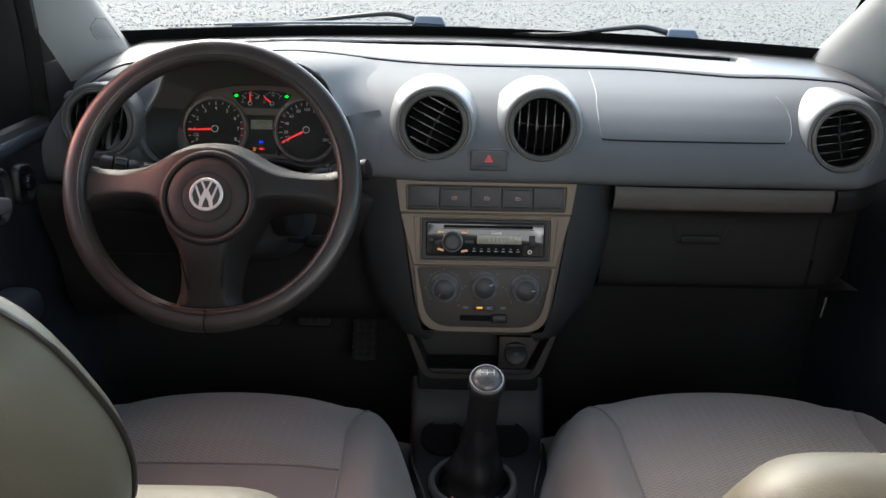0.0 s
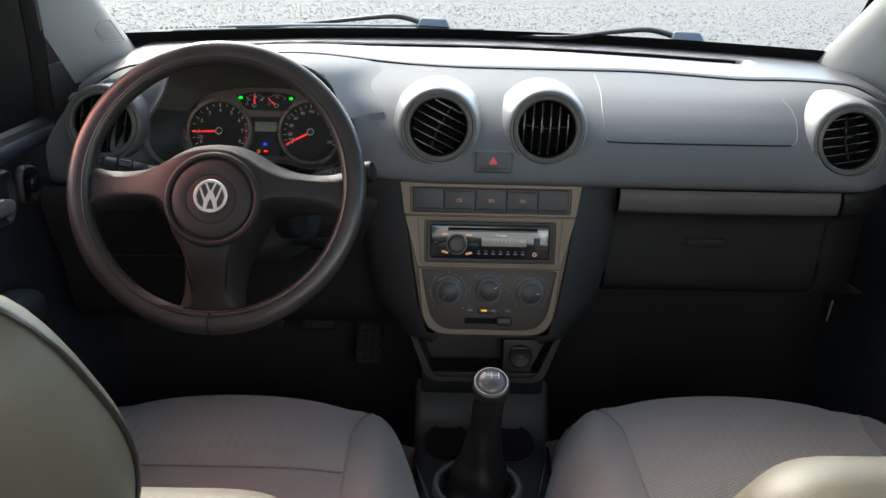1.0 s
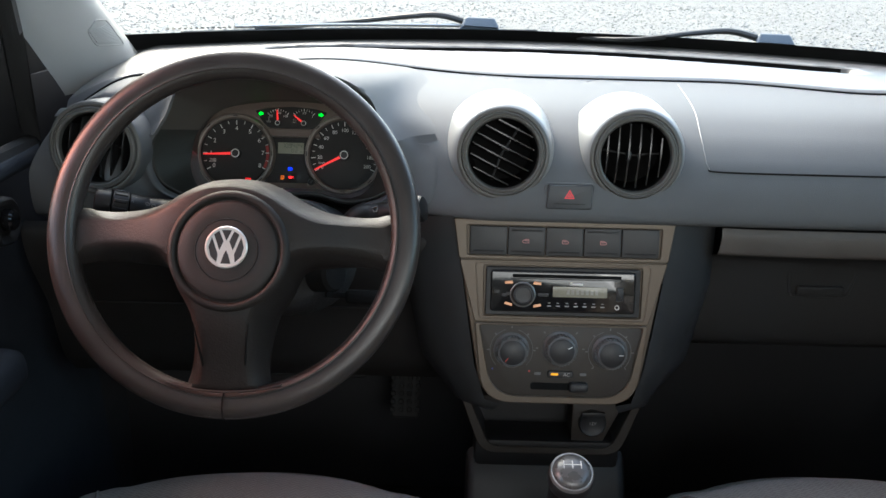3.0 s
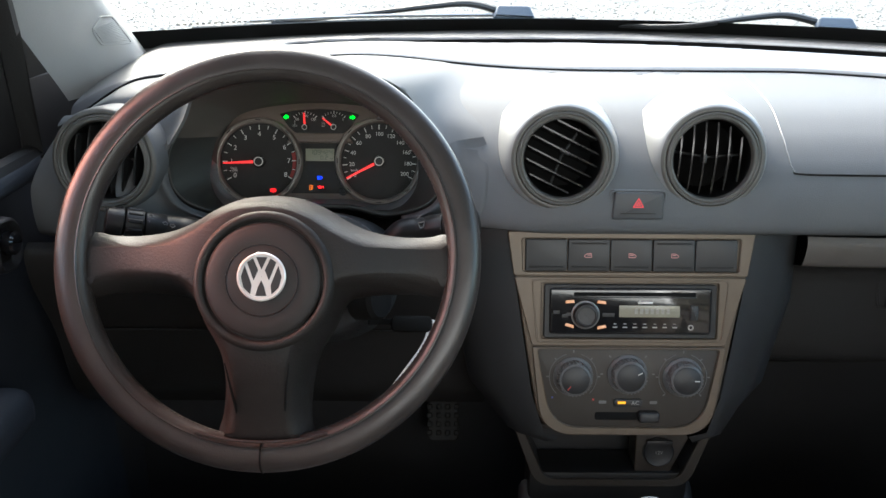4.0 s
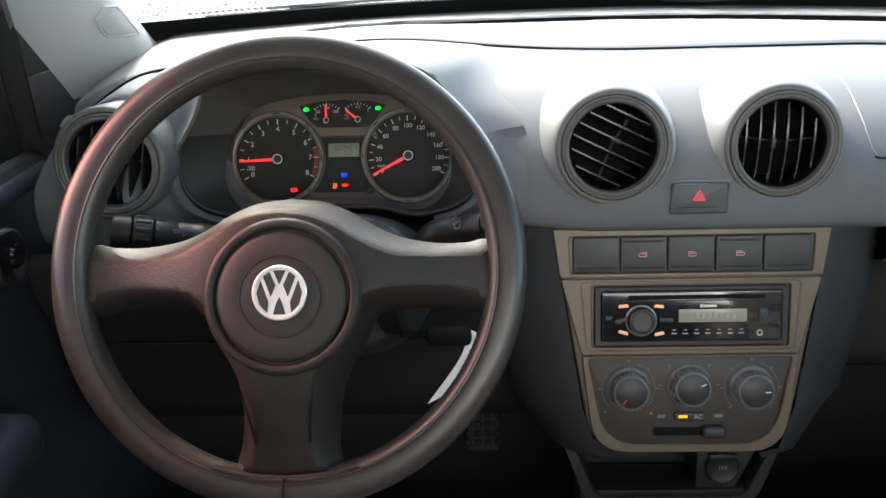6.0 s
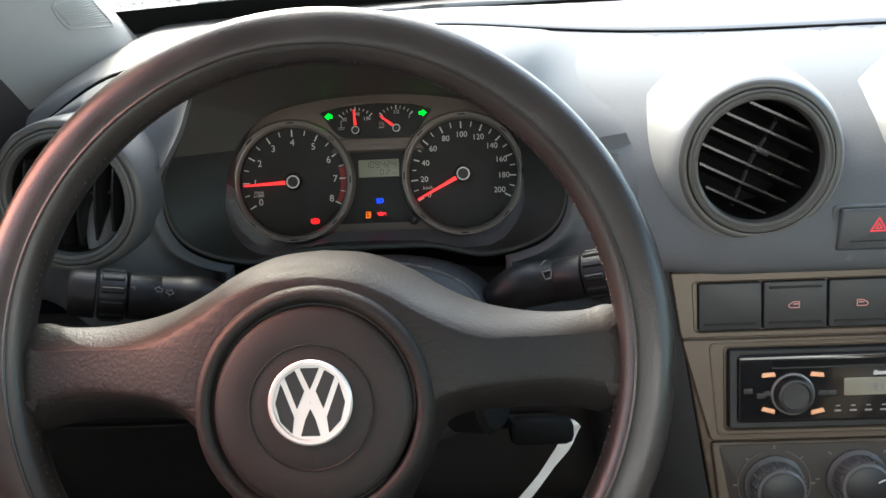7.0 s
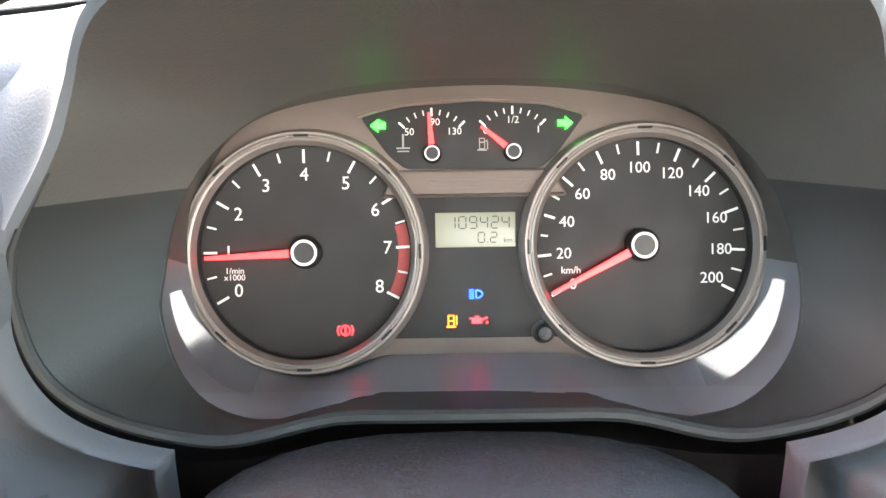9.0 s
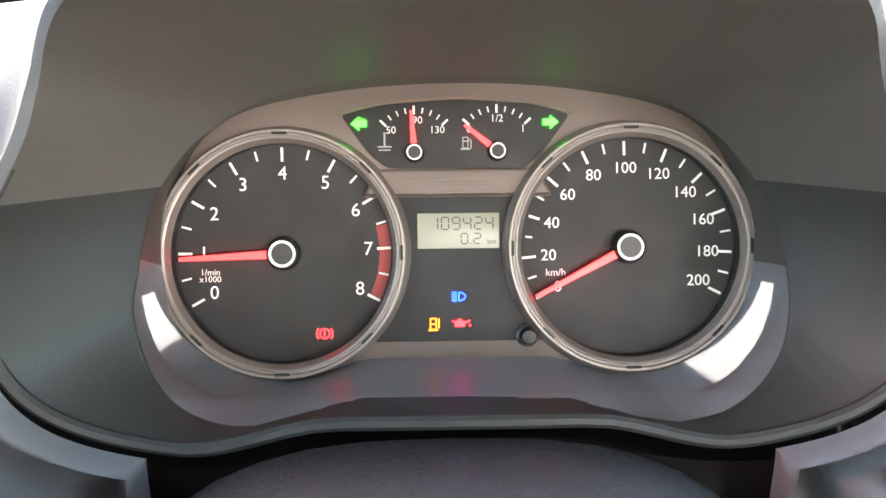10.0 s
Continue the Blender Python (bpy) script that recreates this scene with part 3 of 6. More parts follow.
def fascia_y(x, z):
    """Depth of the fascia's face at a place."""
    lo = -0.648 + 0.041 * step(0.835, 0.945, z)
    u = (x - lo) / (0.604 - lo)
    pts = [fascia(u, 0.10 + 0.80 * k / 40) for k in range(41)]
    for a, b in zip(pts, pts[1:]):
        if a[2] <= z <= b[2]:
            return a[1] + (b[1] - a[1]) * (z - a[2]) / (b[2] - a[2] + 1e-9)
    return pts[0][1] if z < pts[0][2] else pts[-1][1]


def hood():
    """The binnacle: the hood over the instruments, its tunnel and the rounded lip of its opening."""
    front = edge_points()
    back = []
    lens = cluster_outline(0.0008)
    for i in range(len(OPEN)):
        f = front[i]
        near = min(lens, key=lambda p: 1 - math.cos(math.atan2((p.y + 0.004) * 1.7, p.x) - math.atan2((f.z - 0.880) * 1.55, f.x - BX)))
        back.append(CM @ Vector((near.x, near.y, lens_z(near.y) - 0.0006)))
    rows = [[f.lerp(b, t) for f, b in zip(front, back)] for t in (0, 0.03, 0.1, 0.3, 0.55, 0.8, 1.0)]
    count = len(OPEN)
    high = [i for i in range(count) if OPEN[i][1] > 0.912]
    rest = [i % count for i in range(high[-1], high[0] + count + 1)]
    # Same plastic throughout: upper half coloured as lit, lower half as shaded.
    part("binnacle_tunnel", stack([[r[i] for i in high] for r in rows], closed=False), HOOD_IN, dash, "matt inside of the hood, coloured paler for the light on it", angle=50)
    part("binnacle_shell", stack([[r[i] for i in rest] for r in rows], closed=False), SHELL, dash, "black shell under the instruments, coloured darker for its shade", angle=50)
    n = len(OPEN)
    top = [i for i in range(n) if OPEN[i][1] > 0.905]
    arcs = []
    for i in top:
        f = front[i]
        sg = math.copysign(1, f.x - BX)
        w = step(0.925, 0.970, f.z)
        xs, zs = f.x + (0.080 if sg > 0 else -0.058), f.z - 0.010
        low_end = Vector((xs, fascia_y(xs, zs) + 0.003, zs))
        xt = BX + (f.x - BX) * 1.45
        high_end = Vector((xt, groove_y(xt), groove_z(xt) + 0.001))
        end = low_end.lerp(high_end, w)
        lip = Vector((f.x + sg * 0.003 * (1 - w), f.y - 0.002, f.z + 0.004 * w))
        bend = Vector((f.x + (end.x - f.x) * (0.25 + 0.35 * w), f.y + (end.y - f.y) * (0.90 - 0.40 * w), f.z + (end.z - f.z) * (0.5 - 0.1 * w)))
        follow = step(0.960, 0.908, f.z)
        gap = lip.y - fascia_y(lip.x, lip.z)
        arc = [f]
        for t in (k / 24 for k in range(25)):
            p = lip * (1 - t) ** 2 + bend * 2 * t * (1 - t) + end * t * t
            p.y += (fascia_y(p.x, p.z) + gap * (1 - t) ** 3 - 0.0012 * (1 - t) + 0.003 * t ** 3 - p.y) * follow
            arc.append(p)
        arcs.append(arc)
    part("binnacle_hood", stack([list(r) for r in zip(*arcs)], closed=False), DASH, dash, "grained hood over the instruments", angle=80)
    ring = [front[i] for i in range(n) if OPEN[i][1] < 0.925]
    k = next(i for i in range(len(ring)) if (ring[i] - ring[i - 1]).length > 0.05)
    ring = ring[k:] + ring[:k]
    n = len(ring) - 1
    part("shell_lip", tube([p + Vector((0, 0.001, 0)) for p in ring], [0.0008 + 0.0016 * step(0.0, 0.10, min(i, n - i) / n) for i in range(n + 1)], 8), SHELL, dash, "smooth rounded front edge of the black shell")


hood()


def cheek(sg):
    """The smooth collar of the fascia beside the instruments, from its lip outwards, and the edge beside the column."""
    side = [p for p in edge_points() if (p.x - BX) * sg > 0.098 and p.z < 0.912]
    side.sort(key=lambda p: -p.z if p.z > 0.84 else -0.84 + abs(abs(p.x - BX) - 0.2))
    foot = side[-1]
    path = [(p.x + sg * 0.0035, p.z - 0.0035 * step(0.87, 0.84, p.z), Vector((p.x - BX, 0, p.z - 0.885)).normalized()) for p in side]
    path += [(BX + sg * 0.1035, foot.z - 0.008 - 0.007 * k, Vector((sg, 0, -0.62 - 0.05 * k)).normalized()) for k in range(7)]
    rows = []
    for d, fold in ((-0.0030, 0.0085), (-0.0022, 0.0050), (-0.0012, 0.0022), (0.0, 0.0008), (0.0015, 0.0), (0.0035, 0.0004), (0.006, 0.0018), (0.010, 0.0030), (0.015, 0.0034), (0.020, 0.0034), (0.026, 0.0034), (0.032, 0.0034), (0.038, 0.0034), (0.043, 0.0034), (0.047, 0.0034)):
        row = []
        for x, z, o in path:
            px, pz = x + o.x * d, z + o.z * d
            y = 0.1285 + 0.008 * step(0.865, 0.905, pz) + fold
            y += (fascia_y(px, pz) - 0.0016 + 0.005 * step(0.042, 0.047, d) - y) * step(0.008, 0.029, d)
            under = 0.55 * max(0, 0.845 - pz) * step(0.001, 0.010, d) * step(0.029, 0.013, d)
            tuck = 0.007 * step(0.890, 0.910, z) * step(0.005, 0.020, d)
            row.append((px, min(y + under, 0.147) + tuck, pz))
        rows.append(row)
    part("binnacle_cheek", stack(rows, closed=False), DASH, dash, "grained collar of the fascia with a rounded lip", angle=80)


cheek(-1)
cheek(1)


def airbag_seam():
    """The outline of the passenger airbag cover, as a narrow groove that follows the fascia."""
    pts = []
    for x, v in smooth_line([(0.182, 0.985), (0.172, 0.88), (0.1645, 0.75), (0.1640, 0.64), (0.1665, 0.585), (0.180, 0.563), (0.30, 0.560), (0.41, 0.563), (0.427, 0.570), (0.4345, 0.61), (0.4385, 0.70), (0.4375, 0.78), (0.431, 0.865)], 72):
        z = PROFILE[min(44, round(v * 44))].y
        lo = -0.648 + 0.041 * step(0.835, 0.945, z)
        pts.append(Vector(fascia((x - lo) / (0.604 - lo), v)) + Vector((0, -0.0002, 0.0003)))
    return pts


cover = airbag_seam()
part("airbag_seam", tube(cover[26:47], [0.0006 + 0.0006 * math.sin(math.pi * i / 20) ** 0.4 for i in range(21)], 6), VOID, dash, "dark foot of the airbag cover's seam")
# Pale colour up the sides paints the highlight along the groove.
for run in (cover[:27], cover[46:]):
    part("airbag_seam", tube(run, 0.0005, 6), SATIN, dash, "fine seam of the airbag cover, its highlight painted pale")
seam = [(x, groove_y(x) + 0.001, groove_z(x) + 0.0012) for x in (-0.604 + 1.202 * i / 140 for i in range(141))]
part("dash_seam", tube(seam, 0.0013, 6), VOID, dash, "dark seam under the top pad")


def end_cap(s):
    """The rounded end of the dashboard beside the door."""
    u = 0 if s < 0 else 1
    edge = [Vector(fascia(u, v / 24)) for v in range(25)] + [Vector(pad(u, v / 12)) for v in range(1, 13)]
    rows = [edge]
    for dx, dy, dz in ((0.003, 0.006, -0.003), (0.005, 0.02, -0.010), (0.005, 0.06, -0.035)):
        rows.append([Vector((p.x + s * dx, p.y + dy * (1 if p.y < 0.3 else 0.2), p.z + dz * step(0.82, 0.90, p.z))) for p in edge])
    part("dash_end", stack(rows, closed=False), DASH, dash, "rounded end of the dashboard", angle=70)


end_cap(-1)
end_cap(1)

# Dark sheet added behind the cut-out; it stands for the gap's shade.
part("gap_shade", sheet(20, 4, lambda u, v: (-0.455 + 0.235 * u, 0.152, 0.740 + (0.074 + 0.011 * (1 - step(0.02, 0.09, abs(-0.455 + 0.235 * u - BX)))) * v)), BLACK, dash, "dark sheet for the shaded gap above the steering column")
# lower dashboard: glove box, knee panel, sides of the stack
lowr = smooth_line([(0.104, 0.819), (0.100, 0.810), (0.101, 0.795), (0.106, 0.785), (0.125, 0.778), (0.135, 0.76), (0.137, 0.71), (0.142, 0.66), (0.155, 0.645)], 30)
glove = thing("glove_box", pose(0, 0, 0), "closed dark grey glove box lid under the passenger fascia", "glove box")
def lid(u, v):
    p = lowr[round(v * 30)]
    return (0.1915 - 0.004 * v + (0.3165 + 0.004 * v) * u, p.x + 0.004 * (2 * u - 1) ** 4, p.y)


# One lid: light is painted into the ledge, shade into the face below.
part("lid_ledge", sheet(20, 14, lambda u, v: lid(u, v * 14 / 30)), SHELF, glove, "rounded ledge along the top of the lid, coloured paler for its light", angle=60)
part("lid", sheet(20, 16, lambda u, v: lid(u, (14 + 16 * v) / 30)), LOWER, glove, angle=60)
part("latch_recess", rim_frame(rpoly([(0.295, -0.006), (0.370, -0.006), (0.378, 0.034), (0.287, 0.034)], 0.008), rpoly([(0.299, -0.002), (0.366, -0.002), (0.373, 0.030), (0.292, 0.030)], 0.006), -0.004, 0.0015),
     LOWER, glove, "shallow moulded latch recess", facing(0, 0.1368, 0.728, 0))
part("latch", slab(rrect(0.058, 0.012, 0.003, 0.3325, 0.004), -0.004, 0.006, 0.002), LOWER, glove, "grey pull latch", facing(0, 0.1368, 0.728, 0))
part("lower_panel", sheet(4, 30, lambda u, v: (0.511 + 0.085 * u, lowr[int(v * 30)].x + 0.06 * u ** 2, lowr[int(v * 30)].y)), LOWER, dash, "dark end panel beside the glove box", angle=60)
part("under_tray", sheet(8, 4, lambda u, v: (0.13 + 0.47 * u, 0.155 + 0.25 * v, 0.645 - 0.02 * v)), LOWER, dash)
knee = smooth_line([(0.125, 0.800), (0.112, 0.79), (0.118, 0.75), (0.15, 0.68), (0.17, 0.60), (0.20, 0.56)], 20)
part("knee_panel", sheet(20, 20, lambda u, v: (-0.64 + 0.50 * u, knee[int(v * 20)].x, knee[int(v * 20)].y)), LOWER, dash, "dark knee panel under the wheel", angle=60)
part("fold_line", tube([(-0.60, 0.138, 0.69), (-0.2, 0.138, 0.69)], 0.0015, 6), LOWER, dash)

# ---- air vents ----


def air_vent(x, y, z, turn, where):
    v = thing("air_vent", facing(x, y, z, 7), {"left": "round swivelling air vent with dark louvres, warm light on its ring", "mid": "round swivelling air vent with dark louvres in a pale hooded ring",
              "right": "round swivelling air vent by the passenger door"}[where], "air vent", "dashboard air vents")
    shell = lathe([(0.0690, -0.085), (0.0655, -0.055), (0.0622, -0.032), (0.0588, -0.014), (0.0562, -0.006), (0.0540, -0.0022), (0.0528, -0.0012)], 72)
    lip = lathe([(0.0528, -0.0012), (0.0515, 0.0002), (0.0496, 0.0008), (0.0482, 0.0004), (0.0478, -0.0010), (0.0476, -0.004)], 72)
    if where == "left":
        shell = lathe([(0.0548, -0.060), (0.0546, -0.020), (0.0542, -0.008), (0.0536, -0.003), (0.0528, -0.0012)], 72)
    # The left housing takes the fascia's grey, the others a paler one.
    part("housing", shell, SATIN if where != "left" else DASH, v, "flared grey housing", angle=70)
    part("lip", lip, VENTRING, v, "dark rounded lip of the housing", angle=50)
    part("ring", lathe([(0.0475, -0.006), (0.0475, 0.0006), (0.0468, 0.0020), (0.0456, 0.0024), (0.0446, 0.0014), (0.0438, 0.0016), (0.0426, 0.0020), (0.0410, 0.0012), (0.0398, -0.003), (0.0394, -0.012)], 72), VENTRING, v, "grooved grey ring", angle=35)
    part("barrel", lathe([(0.0394, -0.004), (0.0390, -0.03), (0.035, -0.045), (0.0002, -0.048)], 48), VOID, v, "black inside of the vent", angle=60)
    louvre = pose(0, 0, 0, 0, 0, turn)
    for k in range(6):
        off = (k - 2.5) * 0.0122
        half = math.sqrt(0.0388 ** 2 - off ** 2) - 0.0015
        prof = [Vector(p) for p in ((-0.0009, -0.022), (0.0009, -0.022), (0.0012, -0.009), (0.0008, -0.0055), (-0.0008, -0.0055), (-0.0012, -0.009))]
        bm = stack([[(sx, off + p.x + (p.y + 0.011) * 0.25, p.y - 0.007 * (abs(sx) / 0.042) ** 2) for p in prof] for sx in (-half, -half * 0.5, 0, half * 0.5, half)], True, True)
        part("louvre", bm, LOUVRE, v, "thin black louvre" if k == 0 else "", louvre, angle=40)
    part("crossbar", both(tube([(0.004, -0.034, -0.020), (0.0, 0, -0.018), (0.004, 0.034, -0.020)], 0.0014, 6), bead(0.010, 0.0040, 0.010, 0.001, (0, 0.0066, -0.011))), BLACK, v, "", louvre)
    return v


for p in VENTS:
    air_vent(*p)

hz = thing("hazard_switch", facing(0.0065, 0.0965, 0.8555, 8), "dark rectangular hazard-light switch with a red triangle", "switch")
part("button", slab(rpoly([(-0.0265, -0.014), (0.0265, -0.014), (0.0255, 0.014), (-0.0245, 0.014)], 0.003), -0.012, 0.0045, 0.002), material("slate_switch_plastic", (0.050, 0.053, 0.057), 0.5, grain=0.2, grain_size=0.001), hz)
part("surround", rim_frame(rrect(0.058, 0.033, 0.005), rrect(0.053, 0.028, 0.004), -0.012, 0.0015), DASH, hz)
tri = lambda r: [Vector((0 + r * math.cos(radians(q)), 0.002 + r * math.sin(radians(q)))) for q in (90, 210, 330)]
part("triangle", stack([lift(tri(0.0068), 0.0047), lift(tri(0.0048), 0.0047)]), HAZARD, hz, "red warning triangle outline")
part("triangle", stack([lift(tri(0.0030), 0.0047), lift(tri(0.0014), 0.0047)]), HAZARD, hz)
part("line", bar(0, -0.0075, 0.036, 0.0009, 0.0047), LOWER, hz, "thin moulded line")

# ---- centre stack ----
ST = facing(CX, 0.067, 0.674, 15)
stk = thing("centre_stack", ST, "taupe satin-painted centre stack surround", "centre stack")
OUT = rpoly([(-0.092, -0.065), (0.092, -0.065), (0.130, 0.154), (-0.130, 0.154)], [0.035, 0.035, 0.004, 0.004], 8)
IN_UP = rpoly([(-0.1135, 0.112), (0.1135, 0.112), (0.1150, 0.147), (-0.1150, 0.147)], 0.003, 8)
part("face", slab(OUT, -0.03, -0.0025, 0.002), BEZEL, stk)
part("switch_frame", rim_frame(rpoly([(-0.1235, 0.1075), (0.1235, 0.1075), (0.1305, 0.1545), (-0.1305, 0.1545)], 0.003, 8), IN_UP, -0.006, 0.0005, -0.008), BEZEL, stk, "upper frame round the switches")
part("radio_frame", rim_frame(rpoly([(-0.1030, 0.0325), (0.1030, 0.0325), (0.1230, 0.1065), (-0.1230, 0.1065)], 0.004, 8), rpoly([(-0.0930, 0.0405), (0.0930, 0.0405), (0.0935, 0.1000), (-0.0935, 0.1000)], 0.003, 8), -0.006, 0.0005, -0.012), BEZEL, stk, "frame round the radio")
part("step_line", rim_frame(rpoly([(-0.0985, 0.036), (0.0985, 0.036), (0.1045, 0.1040), (-0.1045, 0.1040)], 0.006, 8), rpoly([(-0.0970, 0.0375), (0.0970, 0.0375), (0.1030, 0.1025), (-0.1030, 0.1025)], 0.006, 8), -0.001, 0.0012, b=0.0004), BEZEL, stk)
part("climate_frame", rim_frame(rpoly([(-0.0915, -0.0645), (0.0915, -0.0645), (0.1028, 0.0315), (-0.1028, 0.0315)], [0.035, 0.035, 0.003, 0.003], 8), rpoly([(-0.0800, -0.0560), (0.0800, -0.0560), (0.0970, 0.0290), (-0.0970, 0.0290)], [0.032, 0.032, 0.004, 0.004], 8), -0.006, 0.0018, -0.006), BEZEL, stk, "rounded frame round the climate controls")
for s in (-1, 1):
    rows = [[(s * 0.1305, 0.156, -0.002), (s * 0.118, 0.08, -0.002), (s * 0.102, -0.02, -0.003), (s * 0.088, -0.063, -0.004), (s * 0.070, -0.069, -0.008)],
            [(s * 0.139, 0.156, -0.004), (s * 0.127, 0.08, -0.004), (s * 0.110, -0.02, -0.006), (s * 0.095, -0.067, -0.008), (s * 0.075, -0.076, -0.012)],
            [(s * 0.172, 0.156, -0.014), (s * 0.166, 0.08, -0.018), (s * 0.140, -0.02, -0.024), (s * 0.112, -0.073, -0.03), (s * 0.08, -0.083, -0.03)],
            [(s * 0.1870, 0.156, -0.030), (s * 0.1870, 0.08, -0.042), (s * 0.166, -0.02, -0.058), (s * 0.122, -0.077, -0.065), (s * 0.085, -0.087, -0.06)],
            [(s * 0.1885, 0.156, -0.12), (s * 0.1885, 0.08, -0.12), (s * 0.169, -0.02, -0.12), (s * 0.125, -0.077, -0.12), (s * 0.09, -0.087, -0.12)]]
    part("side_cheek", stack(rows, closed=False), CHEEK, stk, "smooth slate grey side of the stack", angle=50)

for k in range(5):
    x = (k - 2) * 0.0447
    sw = thing("dash_switch", ST @ pose(x, 0.1295, 0), "blank black plastic switch cover in the stack" if k in (0, 4) else "black rocker switch with a small pale symbol", "switch", "row of stack switches")
    part("rocker", slab(rrect(0.0438, 0.034, 0.002), -0.008, 0.0012, 0.0012), BLACK, sw)
    for gy in ((-0.0125, 0.0125) if k in (1, 3) else (-0.0125,)):
        part("grip", bead(0.036, 0.0018, 0.0012, 0.0004, (0, gy, 0.0014)), LOWER, sw, "raised grip line")
    if k in (1, 2, 3):
        o = rpoly([(-0.0036, -0.0024), (0.0030, -0.0024), (0.0030, 0.0024), (-0.0016, 0.0024), (-0.0050, 0.0002), (-0.0050, -0.0012)], 0.0005, 2)
        if k > 1:
            o = [Vector((-p.x, p.y)) for p in reversed(o)]
        part("symbol", both(stack([lift(o, 0.0014), lift(inset(o, 0.0007), 0.0014)]), bar(0.0002, 0.0005, 0.0036, 0.0009, 0.0014)), PINKMARK, sw, "small faded red pictogram")

# car radio
rd = thing("car_radio", ST @ pose(0, 0.0703, 0), "black slot-in car radio with amber-lit keys and a grey screen", "car radio")
part("sleeve", rim_frame(rrect(0.1820, 0.0575, 0.003), rrect(0.1690, 0.0475, 0.003, 0, 0.0005), -0.012, 0.003, -0.008), CONSOLE, rd, "black mounting frame")
part("body", slab(rrect(0.1705, 0.0490, 0.004, 0, 0.0005), -0.02, 0.0042, 0.002), GLOSS, rd)
part("disc_slot", slab(rrect(0.128, 0.0042, 0.0015, 0.004, 0.0185), 0.003, 0.0046, 0.0004), VOID, rd, "disc slot")
part("slot_lip", bead(0.132, 0.0010, 0.0016, 0.0003, (0.004, 0.0153, 0.0046)), BLACK, rd)
part("screen", slab(rrect(0.0640, 0.0125, 0.001, 0.0200, 0.0005), 0.003, 0.0046, 0.0003), SCREEN, rd, "pale grey display")
part("screen_text", both(*[bar(0.006 + 0.0056 * i, 0.0005, 0.0032, 0.0055, 0.0048) for i in range(7)]), LCDTEXT, rd, "unreadable display characters")
part("maker_mark", both(bar(0.0155, 0.0098, 0.0155, 0.0022, 0.0046), bar(0.0095, 0.0101, 0.0022, 0.0032, 0.0046)), WHITE, rd, "small white maker's mark")
part("volume_knob", lathe([(0.0130, 0.003), (0.0130, 0.008), (0.0118, 0.0115), (0.0100, 0.0120), (0.0092, 0.0108), (0.0002, 0.0106)], 40), BLACK, rd, "round black volume knob", pose(-0.0475, -0.0035, 0))
part("knob_ring", lathe([(0.0150, 0.003), (0.0150, 0.0055), (0.0140, 0.0062), (0.0132, 0.0055)], 40), SILVER, rd, "silver ring round the knob", pose(-0.0475, -0.0035, 0))
for i, (x, y, rl) in enumerate(((-0.0640, 0.0105, 4), (-0.0305, 0.0100, -6), (-0.0640, -0.0150, -16), (-0.0300, -0.0165, 12))):
    part("key", slab(rpoly([(-0.0050, -0.0016), (0.0050, -0.0016), (0.0042, 0.0016), (-0.0042, 0.0016)], 0.0007), 0.003, 0.0052, 0.0006), LAMP_ORANGE, rd, "amber-lit key", pose(x, y, 0, 0, 0, rl))
for x, y in ((-0.0780, -0.001), (-0.0690, -0.0045), (-0.0640, -0.0030), (-0.0265, -0.0035), (-0.0200, -0.0035)):
    part("key", slab(rrect(0.0066, 0.0042, 0.001), 0.003, 0.0048, 0.0005), BLACK, rd, "", pose(x, y, 0))
part("preset_marks", both(*[bar(-0.0160 + 0.0105 * i, -0.0165, 0.0048, 0.0012, 0.0044) for i in range(7)], *[bar(-0.0160 + 0.0105 * i, -0.0130, 0.0030, 0.0008, 0.0044) for i in range(7)]), GREYMARK, rd, "tiny preset markings")
part("release_key", slab(rrect(0.0085, 0.0165, 0.001, 0.0670, -0.0010), 0.003, 0.0062, 0.001), BLACK, rd, "black release key")
part("aux_socket", lathe([(0.0030, 0.004), (0.0030, 0.0052), (0.0018, 0.0052), (0.0018, 0.002), (0.0002, 0.002)], 20), SILVER, rd, "small round socket", pose(0.0640, -0.0165, 0))

# climate controls
cl = thing("climate_control", ST, "warm charcoal climate panel with three rotary knobs", "climate control")
part("panel", slab(rpoly([(-0.0805, -0.0565), (0.0805, -0.0565), (0.0975, 0.0295), (-0.0975, 0.0295)], [0.032, 0.032, 0.004, 0.004], 8), -0.008, -0.001, 0.0005), CLIMATE, cl)
